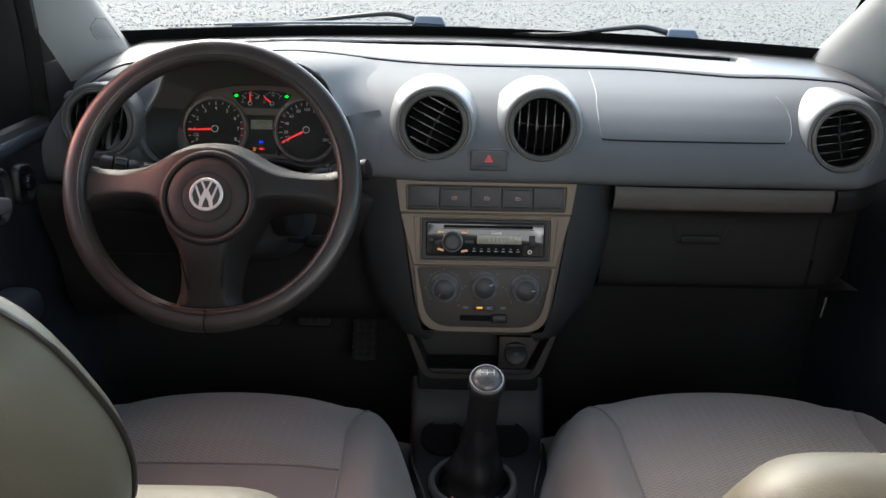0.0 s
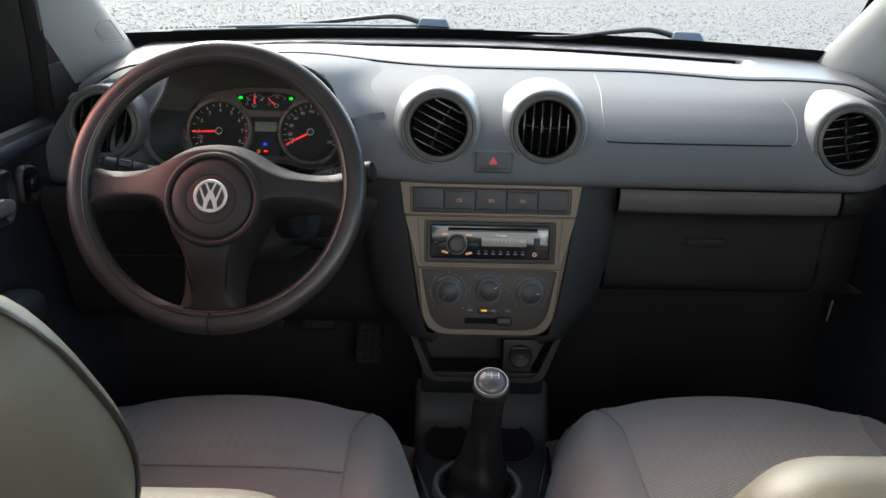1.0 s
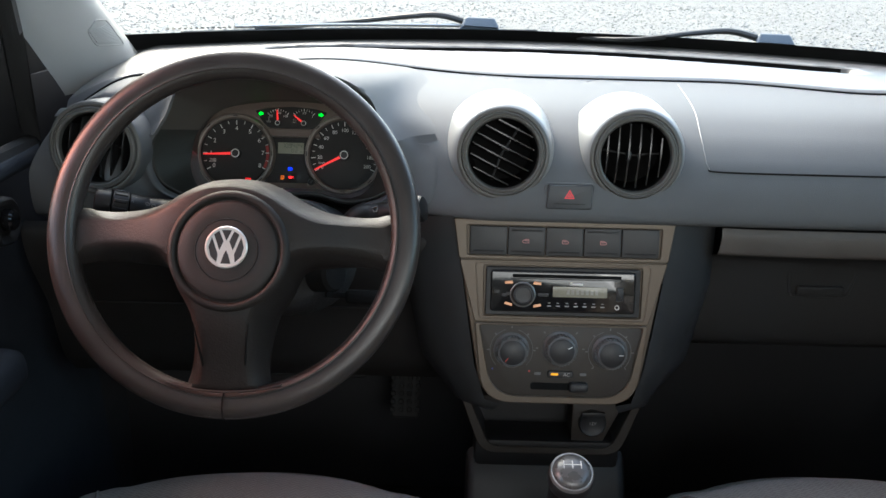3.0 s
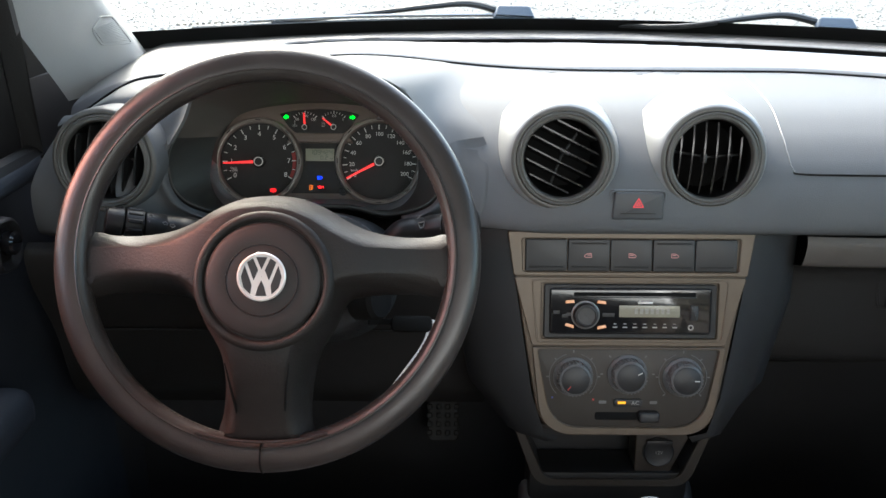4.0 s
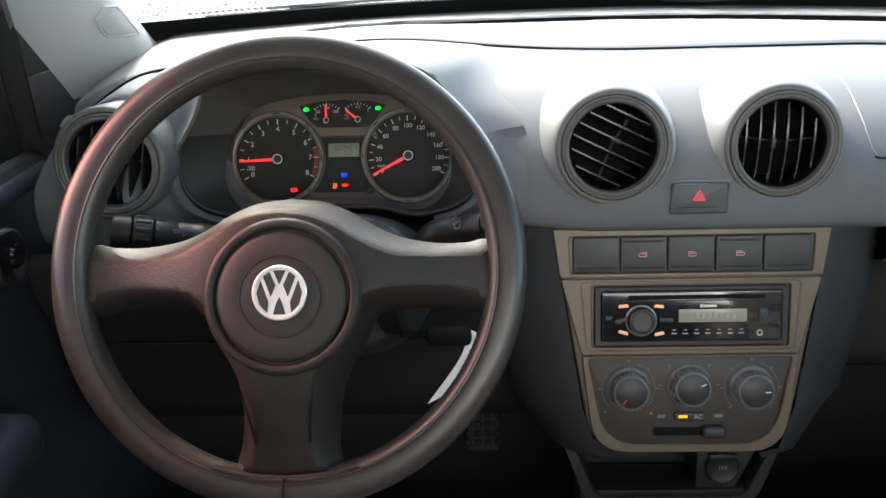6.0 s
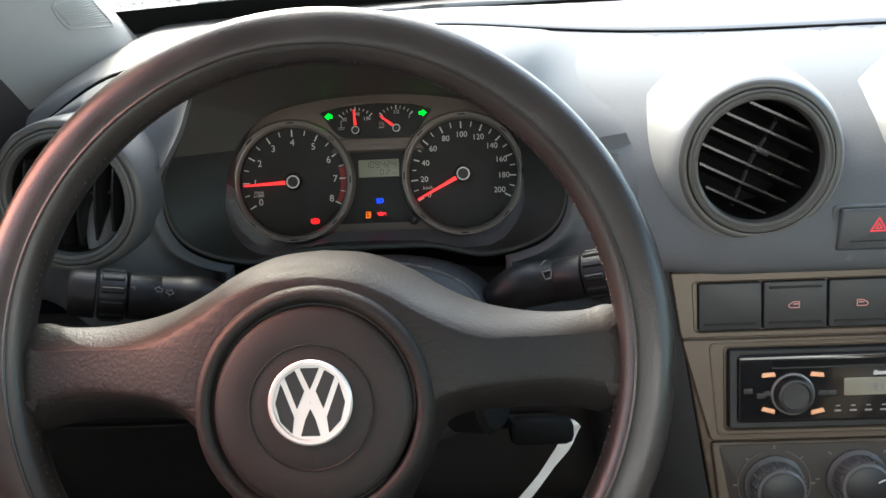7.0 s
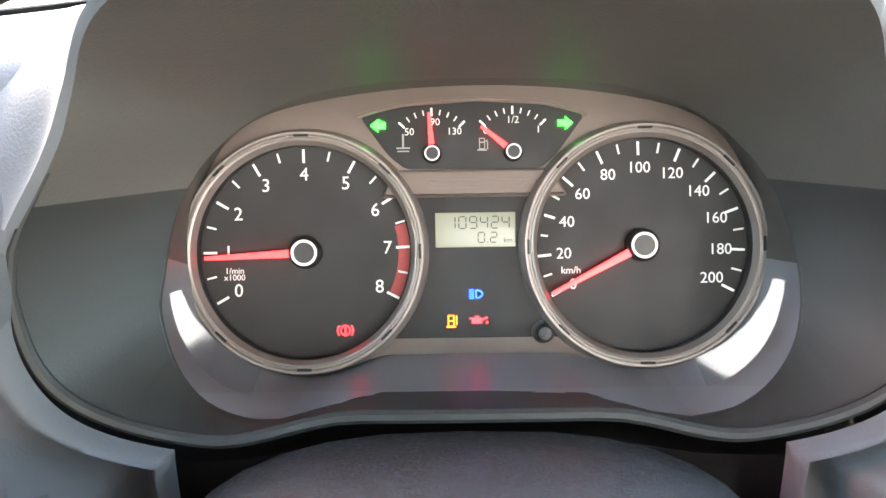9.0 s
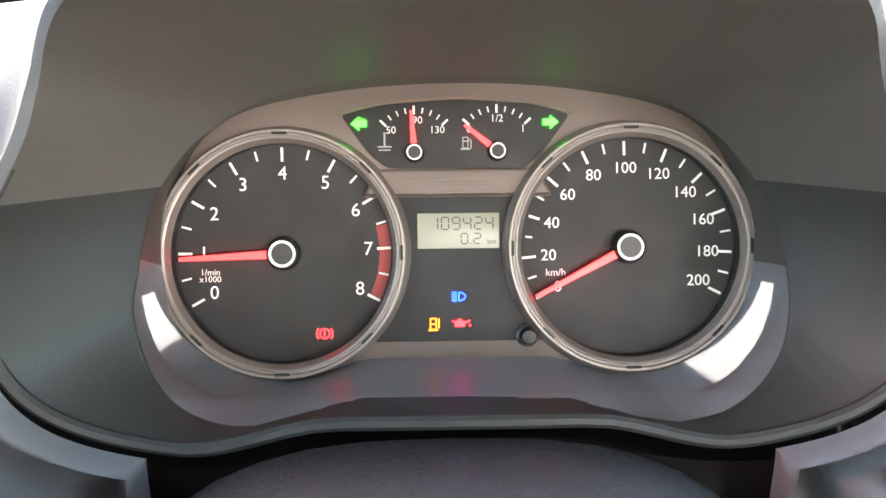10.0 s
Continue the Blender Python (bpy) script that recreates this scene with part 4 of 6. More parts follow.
for k, x in enumerate((-0.0580, 0.0, 0.0590)):
    y = -0.001 if k != 1 else 0.002
    kn = part("rotary_knob", lathe([(0.0215, -0.002), (0.0212, 0.001), (0.0190, 0.0025), (0.0182, 0.004), (0.0176, 0.013), (0.0168, 0.0155), (0.0150, 0.0165), (0.0145, 0.0158), (0.0002, 0.0150)], 48), KNOB, cl, "ribbed grey rotary knob", pose(x, y, 0))
    ribs = [bead(0.0012, 0.0012, 0.010, 0.0003, m=pose(0.0180 * math.cos(q), 0.0180 * math.sin(q), 0.0085, 0, 0, math.degrees(q))) for q in (2 * math.pi * i / 30 for i in range(30))]
    part("ribs", both(*ribs), KNOB, kn)
    part("knob_cap", lathe([(0.0148, 0.0140), (0.0147, 0.0160), (0.0138, 0.0166), (0.0002, 0.0166)], 40), BLACK, kn, "flat black knob cap")
    ang = (-128, 25, 0)[k]
    part("pointer", bar(0.0105 * math.cos(radians(ang)), 0.0105 * math.sin(radians(ang)), 0.0052, 0.0010, 0.0168, ang), WHITE if k else REDMARK, kn, "thin pointer line")
    arc = [(0.0255 * math.cos(radians(q)), 0.0255 * math.sin(radians(q)), -0.0006) for q in range(-45 if k != 1 else 20, 226 if k != 1 else 161, 9)]
    if k != 1:
        a1 = [p for p in arc if p[1] < 0.0240 or abs(p[0]) > 0.006]
        half = len(a1) // 2
        part("scale_arc", both(tube(a1[:half], 0.0004, 5), tube(a1[half:], 0.0004, 5)), FAINT, kn, "fine pale scale line")
    marks = [(90, 0.0275), (45, 0.0270), (135, 0.0270), (0, 0.0275), (180, 0.0275), (-45, 0.0275), (225, 0.0275)][:(7 if k == 2 else 5)]
    part("scale_marks", both(*[bar(r * math.cos(radians(q)), r * math.sin(radians(q)), 0.0028, 0.0013, -0.0006, q) for q, r in marks]), FAINT, kn)
part("warm_mark", both(bar(-0.036, -0.026, 0.002, 0.002, -0.0007)), REDMARK, cl, "red dot at the hot end")
part("cold_mark", both(bar(-0.080, -0.024, 0.002, 0.002, -0.0007)), BLUEMARK, cl, "blue dot at the cold end")
part("air_button", slab(rrect(0.030, 0.0085, 0.0025, 0.001, -0.0290), -0.003, 0.0020, 0.001), BLACK, cl, "black air-conditioning button")
part("button_lamp", bar(-0.0060, -0.0285, 0.0085, 0.0026, 0.0021), BUTTONLAMP, cl, "amber button lamp")
lettering("button_text", "AC", 0.0060, GREYMARK, cl, 0.0085, -0.0290, 0.0021)
part("slider_track", slab(rrect(0.060, 0.0085, 0.003, -0.004, -0.0440), -0.003, -0.0004, 0.0003), VOID, cl, "sunken slider track")
part("slider", slab(rrect(0.0225, 0.0120, 0.004, 0.0230, -0.0435), -0.002, 0.0080, 0.003), BLACK, cl, "rounded slider knob")
for x in (-0.0260, 0.0285):
    part("pictogram", flat(rrect(0.0080, 0.0033, 0.001, x, -0.0288), -0.0008), FAINT, cl, "small air-flow pictogram")

# lower tray
tr = thing("storage_tray", facing(CX + 0.003, 0.114, 0.544, 10), "dark storage tray with a round power socket under the stack", "storage tray")
TO = rpoly([(-0.090, -0.041), (0.090, -0.041), (0.119, 0.038), (-0.119, 0.038)], [0.02, 0.02, 0.003, 0.003], 8)
TI = rpoly([(-0.079, -0.032), (0.079, -0.032), (0.106, 0.031), (-0.106, 0.031)], [0.014, 0.014, 0.003, 0.003], 8)
part("frame", rim_frame(TO, TI, -0.03, 0.002, -0.006), CLIMATE, tr, "rounded tray frame")
part("bin", stack([lift(TI, -0.004), lift(inset(TI, 0.002), -0.055)], False, True), BLACK, tr, "deep dark bin")
part("socket_plate", slab(rpoly([(0.028, -0.028), (0.068, -0.028), (0.094, 0.027), (0.028, 0.027)], 0.003, 8), -0.04, -0.005, 0.001), CLIMATE, tr)
sk = part("power_socket", lathe([(0.0180, -0.006), (0.0180, -0.001), (0.0165, 0.0005), (0.0150, -0.0005), (0.0002, -0.0006)], 40), BLACK, tr, "round black socket cap", pose(0.0545, 0.001, 0))
part("cap_tab", bead(0.030, 0.006, 0.003, 0.001, (0, 0.013, 0.001)), BLACK, sk)
lettering("socket_text", "12V", 0.0060, GREYMARK, sk, 0, 0, 0.0)

# ---- steering wheel ----
WC, WTILT = (-0.342, -0.047, 0.854), 25.8
WM = facing(*WC, WTILT)
wheel = thing("steering_wheel", WM, "three-spoke steering wheel wrapped in worn black leather", "steering wheel")
RIM, RT = 0.1676, 0.0153
part("rim", stack([[((RIM + RT * math.cos(q) * (1.0 if math.cos(q) > 0 else 0.92)) * math.cos(a), (RIM + RT * math.cos(q) * (1.0 if math.cos(q) > 0 else 0.92)) * math.sin(a), RT * 1.05 * math.sin(q) + 0.002 * math.cos(2 * q))
            for q in (2 * math.pi * j / 20 for j in range(20))] for a in (2 * math.pi * i / 120 for i in range(121))]), LEATHER, wheel, "worn leather-wrapped rim", angle=80)
HX, HY, HZ = 0.004, -0.023, 0.030


def spoke_outline():
    right = [(0.0, 0.055), (0.024, 0.0525), (0.046, 0.044), (0.066, 0.032), (0.088, 0.0225), (0.115, 0.0175), (0.138, 0.0175), (0.150, 0.0200), (0.162, 0.0160),
             (0.168, -0.008), (0.162, -0.034), (0.150, -0.0365), (0.130, -0.0325), (0.100, -0.0325), (0.072, -0.036), (0.062, -0.045), (0.056, -0.060), (0.047, -0.075),
             (0.041, -0.088), (0.0375, -0.110), (0.0375, -0.135), (0.041, -0.152), (0.038, -0.165), (0.0, -0.170)]
    pts = smooth_line(right, 84)
    return [Vector(p) for p in pts] + [Vector((-p[0], p[1])) for p in reversed(pts[1:-1])]


def hub_z(x, y):
    """How far the hub and spokes stand before the plane of the rim."""
    r = math.hypot(x - HX, y - HY)
    return HZ * (1 - step(0.045, 0.150, r))


def spokes():
    loop = spoke_outline()
    deep = lambda p: 1 - 0.75 * step(0.05, 0.15, math.hypot(p.x, p.y - HY))
    rows = []
    for d, z, _ in smooth_line([(0, 0.075, 0), (0.0, 0.058, 0), (0.002, 0.044, 0), (0.0055, 0.028, 0), (0.0095, 0.014, 0), (0.0135, 0.005, 0), (0.0170, 0.0005, 0)], 24):
        rows.append([(q.x, q.y, 0.0078 + hub_z(q.x, q.y) - z * deep(p)) for p, q in zip(loop, inset(loop, d))])
    cap = bmesh.new()
    cap.faces.new([cap.verts.new(p) for p in rows[-1]])
    bmesh.ops.triangulate(cap, faces=cap.faces[:])
    for _ in range(6):
        long = [e for e in cap.edges if len(e.link_faces) == 2 and e.calc_length() > 0.007]
        if not long:
            break
        bmesh.ops.subdivide_edges(cap, edges=long, cuts=1)
        bmesh.ops.triangulate(cap, faces=cap.faces[:])
    inner = [v for v in cap.verts if not v.is_boundary]
    for v in inner:
        v.co.z = 0.0078 + hub_z(v.co.x, v.co.y)
    for _ in range(4):
        bmesh.ops.smooth_vert(cap, verts=inner, factor=0.4, use_axis_x=True, use_axis_y=True, use_axis_z=True)
    return both(stack(rows), cap)


part("spokes", spokes(), HUB, wheel, "grained black plastic spokes", angle=80)
for s in (-1, 1):
    part("spoke_groove", tube(smooth_line([(s * 0.026, -0.090, 0.0105 + hub_z(0.02, -0.09)), (s * 0.022, -0.115, 0.009 + hub_z(0.02, -0.115)), (s * 0.0185, -0.143, 0.0082)], 10), [0.0004 + 0.00012 * i for i in range(11)], 6), VOID, wheel, "dark moulded groove")
part("collar", lathe([(0.0580, 0.004), (0.0565, 0.0095), (0.0535, 0.0120), (0.0505, 0.0115), (0.0488, 0.008), (0.0486, 0.002)], 72), HUB, wheel, "raised ring round the horn pad", pose(HX, HY, HZ), 70)
part("pad_gap", lathe([(0.0490, 0.006), (0.0484, 0.0065), (0.0478, 0.004)], 72), VOID, wheel, "", pose(HX, HY, HZ))
pd = part("horn_pad", lathe([(0.0476, 0.002), (0.0476, 0.0085), (0.0466, 0.0105), (0.0440, 0.0118), (0.030, 0.0142), (0.0290, 0.0138), (0.0282, 0.0142), (0.0212, 0.0146), (0.0002, 0.0146)], 72), PADHUB, wheel, "round black horn pad", pose(HX, HY, HZ), 60)
part("pad_ring", lathe([(0.0296, 0.0140), (0.0292, 0.0149), (0.0286, 0.0140)], 60), BLACK, pd)
bd = part("badge", lathe([(0.0198, 0.0142), (0.0198, 0.0160), (0.0190, 0.0168), (0.0174, 0.0168), (0.0170, 0.0158), (0.0002, 0.0158)], 60), EMBLEM, pd, "round bright silver badge", pose(0, 0.0025, 0), 40)
shapes = [rpoly(p, 0.0005, 2) for p in (
    [(-0.0046, 0.0160), (0.0046, 0.0160), (0.0, 0.0058)],
    [(-0.0070, 0.0150), (-0.0118, 0.0118), (-0.0062, -0.0030), (-0.0030, 0.0046), (-0.0026, 0.0052)],
    [(0.0070, 0.0150), (0.0118, 0.0118), (0.0062, -0.0030), (0.0030, 0.0046), (0.0026, 0.0052)],
    [(-0.0136, 0.0092), (-0.0076, -0.0068), (-0.0086, -0.0142), (-0.0142, -0.0086), (-0.0164, 0.0)],
    [(0.0136, 0.0092), (0.0076, -0.0068), (0.0086, -0.0142), (0.0142, -0.0086), (0.0164, 0.0)],
    [(-0.0046, -0.0154), (0.0046, -0.0154), (0.0024, -0.0078), (0.0, -0.0028), (-0.0024, -0.0078)])]
for q in shapes:
    part("badge_inlay", flat(q, 0.0157), BLACK, bd, "dark plain inlay" if q is shapes[0] else "")
stitch = []
for i in range(230):
    q = 2 * math.pi * i / 230
    if abs(((math.degrees(q) + 90) % 360) - 180) < 4:
        continue
    r = RIM - RT * 0.915
    stitch.append(bead(0.0020, 0.0006, 0.0006, 0.0002, seg=1, m=pose(r * math.cos(q), r * math.sin(q), 0.0035 + 0.001 * (i % 2), 0, 0, math.degrees(q) + 90 + (28 if i % 2 else -28))))
part("stitching", both(*stitch), LEATHER, wheel, "fine stitching inside the rim")
part("rim_ridge", tube([((RIM - RT * 0.46) * math.cos(a), (RIM - RT * 0.46) * math.sin(a), RT * 0.915) for a in (2 * math.pi * i / 120 for i in range(120))], 0.0011, 6, True), LEATHER, wheel, "fine raised seam along the leather rim")
part("rim_seam", tube([((RIM + (RT + 0.0004) * math.cos(q)) * 0, -(RIM + (RT + 0.0004) * math.cos(q)), (RT * 1.05 + 0.0004) * math.sin(q)) for q in (math.pi * k / 12 - math.pi / 4 for k in range(16))], 0.0008, 5), VOID, wheel, "butt seam of the leather")
part("seam_fold", tube(smooth_line([(-0.055, -0.148, 0.014), (-0.03, -0.1535, 0.0155), (0, -0.1555, 0.016), (0.03, -0.1535, 0.0155), (0.055, -0.148, 0.014)], 16), 0.0012, 6), LEATHER, wheel, "folded leather edge over the lower spoke")
part("hub_back", lathe([(0.035, 0.012), (0.050, 0.0), (0.055, -0.02), (0.050, -0.05), (0.0002, -0.05)], 40), BLACK, wheel, "", pose(0, HY * 0.6, 0), 60)

# ---- steering column ----
col = thing("steering_column", WM, "black moulded steering column shroud behind the wheel", "steering column")


def shroud(z, w, top, bottom):
    out = []
    for i in range(36):
        q = 2 * math.pi * i / 36
        c, s = math.cos(q), math.sin(q)
        h = top if s > 0 else bottom
        out.append((w * math.copysign(abs(c) ** 0.75, c), h * math.copysign(abs(s) ** 0.8, s) + 0.0, z))
    return out


part("shroud", stack([shroud(-0.086, 0.066, 0.024, 0.05), shroud(-0.094, 0.080, 0.040, 0.058), shroud(-0.100, 0.087, 0.0485, 0.064), shroud(-0.104, 0.0895, 0.0515, 0.068), shroud(-0.108, 0.0905, 0.0528, 0.070),
                      shroud(-0.125, 0.095, 0.056, 0.075), shroud(-0.150, 0.100, 0.0592, 0.078), shroud(-0.180, 0.104, 0.062, 0.08)], True, True), SHROUD, col, "dusty black upper shroud", angle=60)
# The edge's highlight is put into its colour, paler than the shroud.
part("shroud_edge", tube([Vector(p) for p in shroud(-0.105, 0.0895, 0.0515, 0.068)[1:18]], 0.0017, 8), SMOKED, col, "front edge of the shroud in a pale highlight grey")
for sg in (-1, 1):
    part("shroud_rib", tube([(sg * 0.037, 0.0453, -0.117), (sg * 0.038, 0.0487, -0.124), (sg * 0.040, 0.0502, -0.145), (sg * 0.041, 0.0502, -0.158), (sg * 0.041, 0.0485, -0.164)], 0.0038, 10), SHROUD, col, "low moulded rib", angle=70)
part("ignition_barrel", lathe([(0.020, 0.0), (0.020, 0.022), (0.017, 0.026), (0.0002, 0.026)], 30), VOID, col, "ignition lock barrel", pose(0.070, -0.035, -0.080) @ pose(0, 0, 0, 0, 60, 0))
W_INV = WM.inverted()
fob = W_INV @ Vector((-0.222, 0.020, 0.757))
part("key", both(bead(0.040, 0.016, 0.026, 0.005, tuple(fob)), bead(0.03, 0.006, 0.004, 0.0008, m=Matrix.Translation(fob + Vector((-0.03, 0.002, -0.012))) @ pose(0, 0, 0, 0, 30, 0))), VOID, col, "black key fob in the lock")
ks = [W_INV @ p for p in smooth_line([(-0.214, 0.030, 0.752), (-0.206, 0.030, 0.7535), (-0.202, 0.032, 0.748), (-0.2025, 0.038, 0.738), (-0.209, 0.038, 0.724), (-0.220, 0.038, 0.707), (-0.238, 0.038, 0.680)], 24)]
part("key_tag", stack([[(p.x + w * (0.0015 + 0.0055 * min(1, i / 10)), p.y + w * 0.0035, p.z + 0.002 * math.sin(i * 0.9) * w) for i, p in enumerate(ks)] for w in (-1, -0.3, 0.3, 1)], closed=False), PAPER, col, "creased white paper strip tied to the key")


WP = rpoly([(-0.0035, 0.003), (0.0035, 0.003), (0.0022, -0.003), (-0.0022, -0.003)], 0.0005, 1)


def stalk(s, base, tip, fat, label):
    """A column stalk: a bent arm, a knurled turning ring and an end cap."""
    b, t = Vector(base), Vector(tip)
    ob = thing("column_stalk", Matrix.Translation(b), label, "column stalk", "steering column stalks")
    d = t - b
    L = d.length
    path = smooth_line([(0, 0.014, -0.026), d * 0.08 + Vector((0, -0.002, -0.010)), d * 0.22 + Vector((0, -0.003, 0.001)), d * 0.36, d * 0.50], 20)
    part("arm", tube(path, [fat * (0.012 + 0.0015 * math.sin(i / 20 * 3)) for i in range(21)], 18), STALK, ob, "bent black arm", angle=60)
    axis = d.normalized()
    o = d * 0.50
    m = Matrix.Translation(o) @ axis.to_track_quat("Z", "Y").to_matrix().to_4x4() @ Matrix.Diagonal((fat, fat, 1, 1))
    k = L * 0.50
    part("neck", lathe([(0.0118, -0.002), (0.0128, 0.0), (0.0128, k * 0.33), (0.0118, k * 0.35)], 28), STALK, ob, "", m)
    rg = part("turn_ring", lathe([(0.0122, k * 0.36), (0.0134, k * 0.375), (0.0134, k * 0.66), (0.0122, k * 0.675)], 28), STALK, ob, "knurled turning ring", m)
    for i in range(11):
        q = 2 * math.pi * i / 11
        part("grip_rib", bead(0.0034, 0.0022, k * 0.25, 0.0007, seg=1, m=pose(0.0134 * math.cos(q), 0.0134 * math.sin(q), k * 0.517, 0, 0, math.degrees(q) + 90)), STALK, rg)
    part("end_cap", lathe([(0.0122, k * 0.69), (0.0133, k * 0.71), (0.0131, k * 0.93), (0.0118, k * 0.985), (0.0090, k), (0.0002, k * 1.01)], 28), STALK, ob, "rounded end cap", m)
    if s < 0:
        g = facing(*(o + axis * k * 0.17 + Vector((0, -0.0092, 0.0090)) * fat * 1.06), 42) @ pose(0, 0, 0, 0, 22, 0) @ pose(0, 0, 0, 0, 0, -11)
        part("light_mark", both(lathe([(0.0013, -0.001), (0.0013, 0.0006), (0.0008, 0.0006), (0.0008, -0.001)], 14), *[bar(0.0003 * (2 - i), 0.0062 + 0.0011 * (i - 1), 0.0040 - 0.0005 * i, 0.0005, -0.0008, 10) for i in range(3)]), FAINT, ob, "small pale lamp pictograms", g)
    f = facing(*(d * 0.41 + Vector((0, -0.0100, 0.0090)) * fat * 1.06), 40) @ pose(0, 0, 0, 0, 22 if s < 0 else -15, 0) @ pose(0, 0, 0, 0, 0, -11 if s < 0 else 9)
    if s < 0:
        for sg in (-1, 1):
            a = rpoly([(sg * 0.0010, 0.0012), (sg * 0.0034, 0.0012), (sg * 0.0034, 0.0026), (sg * 0.0066, 0), (sg * 0.0034, -0.0026), (sg * 0.0034, -0.0012), (sg * 0.0010, -0.0012)], 0.0002, 1)
            part("arrow_mark", rim_frame(a, inset(a, 0.0005), -0.004, 0.0006, b=0.0001), FAINT, ob, "pale outlined arrow", f)
    else:
        part("pictogram", both(rim_frame(WP, inset(WP, 0.0007), -0.004, 0.0006, b=0.0001), bar(-0.001, 0.0085, 0.0055, 0.0010, 0.0006, 30)), FAINT, ob, "small pale wiper pictogram", f)
    return ob


stalk(-1, (-0.422, 0.090, 0.820), (-0.522, 0.052, 0.850), 1.2, "black indicator stalk with a turning light switch")
stalk(1, (-0.252, 0.085, 0.824), (-0.158, 0.060, 0.849), 1.12, "black wiper stalk with small pale symbols")

# ---- instrument cluster ----
clu = thing("instrument_cluster", CM, "lit instrument cluster with red needles behind a clear lens", "instrument cluster")
TA, SP = Vector((-0.0757, -0.0050)), Vector((0.0724, -0.0038))


part("base", slab(cluster_outline(-0.004), -0.034, -0.018, 0.001), BLACK, clu, "dark backing of the instruments")
top = smooth_line([(-0.128, -0.002), (-0.118, 0.032), (-0.098, 0.0535), (-0.055, 0.0640), (0, 0.0675), (0.053, 0.0640), (0.096, 0.0535), (0.116, 0.032), (0.126, -0.002)], 48)
low = smooth_line([(0.126, -0.002), (0.112, -0.038), (0.072, -0.0565), (0.040, -0.051), (0.030, -0.0505), (0, -0.0505), (-0.032, -0.0505), (-0.042, -0.051), (-0.075, -0.058), (-0.115, -0.040), (-0.128, -0.002)], 48)
pl = [Vector(p) for p in top] + [Vector(p) for p in low[1:-1]]


def pierced(loop, holes, z):
    """A flat plate with round holes and a short skirt."""
    bm = bmesh.new()
    edges = []
    for ring in [loop] + [[Vector((c.x + r * math.cos(2 * math.pi * i / 64), c.y + r * math.sin(2 * math.pi * i / 64))) for i in range(64)] for c, r in holes]:
        vs = [bm.verts.new((p.x, p.y, z)) for p in ring]
        edges += [bm.edges.new((vs[i - 1], vs[i])) for i in range(len(vs))]
    bmesh.ops.triangle_fill(bm, use_beauty=True, edges=edges, normal=(0, 0, 1))
    return both(bm, stack([lift(loop, z), lift(inset(loop, -0.002), z - 0.002), lift(inset(loop, -0.002), z - 0.008)]))


part("apron_back", pierced(cluster_outline(0.001), ((TA, 0.0495), (SP, 0.0495)), -0.002), APRON, clu, "blue-black backing behind the plate", angle=50)
part("plate", pierced(pl, ((TA, 0.0495), (SP, 0.0495)), 0.001), PLATE, clu, "satin taupe instrument plate", angle=50)
part("centre_panel", slab(rpoly([(-0.040, -0.0435), (0.040, -0.0435), (0.026, -0.010), (0.0315, 0.0205), (-0.0335, 0.0205), (-0.027, -0.010)], 0.002, 4), -0.002, 0.0016, 0.0003), FACE, clu, "black centre panel")
part("bridge", slab(rpoly([(-0.042, 0.0185), (0.040, 0.0185), (0.033, 0.0305), (-0.035, 0.0305)], 0.002), -0.002, 0.0034, 0.0015), PLATE, clu, "taupe bridge between the dials")
part("bridge_inlay", rim_frame(rpoly([(-0.0215, 0.0225), (0.0205, 0.0225), (0.0225, 0.0265), (-0.0235, 0.0265)], 0.0015), rpoly([(-0.0205, 0.0232), (0.0195, 0.0232), (0.0212, 0.0258), (-0.0222, 0.0258)], 0.001), 0.003, 0.0038, b=0.0001), PLATE, clu)
part("upper_panel", slab(rpoly([(-0.0310, 0.0310), (0.0280, 0.0305), (0.0355, 0.037), (0.0480, 0.0540), (0.030, 0.0585), (0, 0.0605), (-0.032, 0.0585), (-0.0510, 0.0545), (-0.0385, 0.037)], 0.003, 4), -0.002, 0.0017, 0.0003), FACE, clu, "black panel of the small gauges")
part("upper_bezel", tube([(x, y, 0.0016) for x, y in smooth_line([(-0.052, 0.0548), (-0.032, 0.0595), (0, 0.0615), (0.030, 0.0595), (0.049, 0.0545)], 30)], 0.0012, 6), PLATE, clu)


DEEP = 0.0035                    # how far the faces lie behind the plate


def dial(c, name, label):
    d = part(name, lathe([(0.0485, -0.001), (0.0485, 0.0022), (0.0002, 0.0022)], 72), FACE, clu, label, pose(c.x, c.y, -DEEP), 40)
    part("dial_ring", lathe([(0.0552, 0.002), (0.0538, 0.0085), (0.0530, 0.0125), (0.0522, 0.0138), (0.0512, 0.0138), (0.0506, 0.0128), (0.0500, 0.0128), (0.0496, 0.0136), (0.0486, 0.0132), (0.0468, 0.0098)], 96), DIALRING, d, "pale satin ring round the dial", angle=25)
    part("dial_well", lathe([(0.0468, 0.0096), (0.0473, 0.0015)], 72), BLACK, d, "dark wall of the dial well")
    for k in range(8):
        q = radians(90 + 45 * k)
        part("ring_clip", bead(0.0065, 0.0014, 0.0012, 0.0003, seg=1, m=pose(0.0509 * math.cos(q), 0.0509 * math.sin(q), 0.0132, 0, 0, 45 * k)), LOWER, d)
    return d


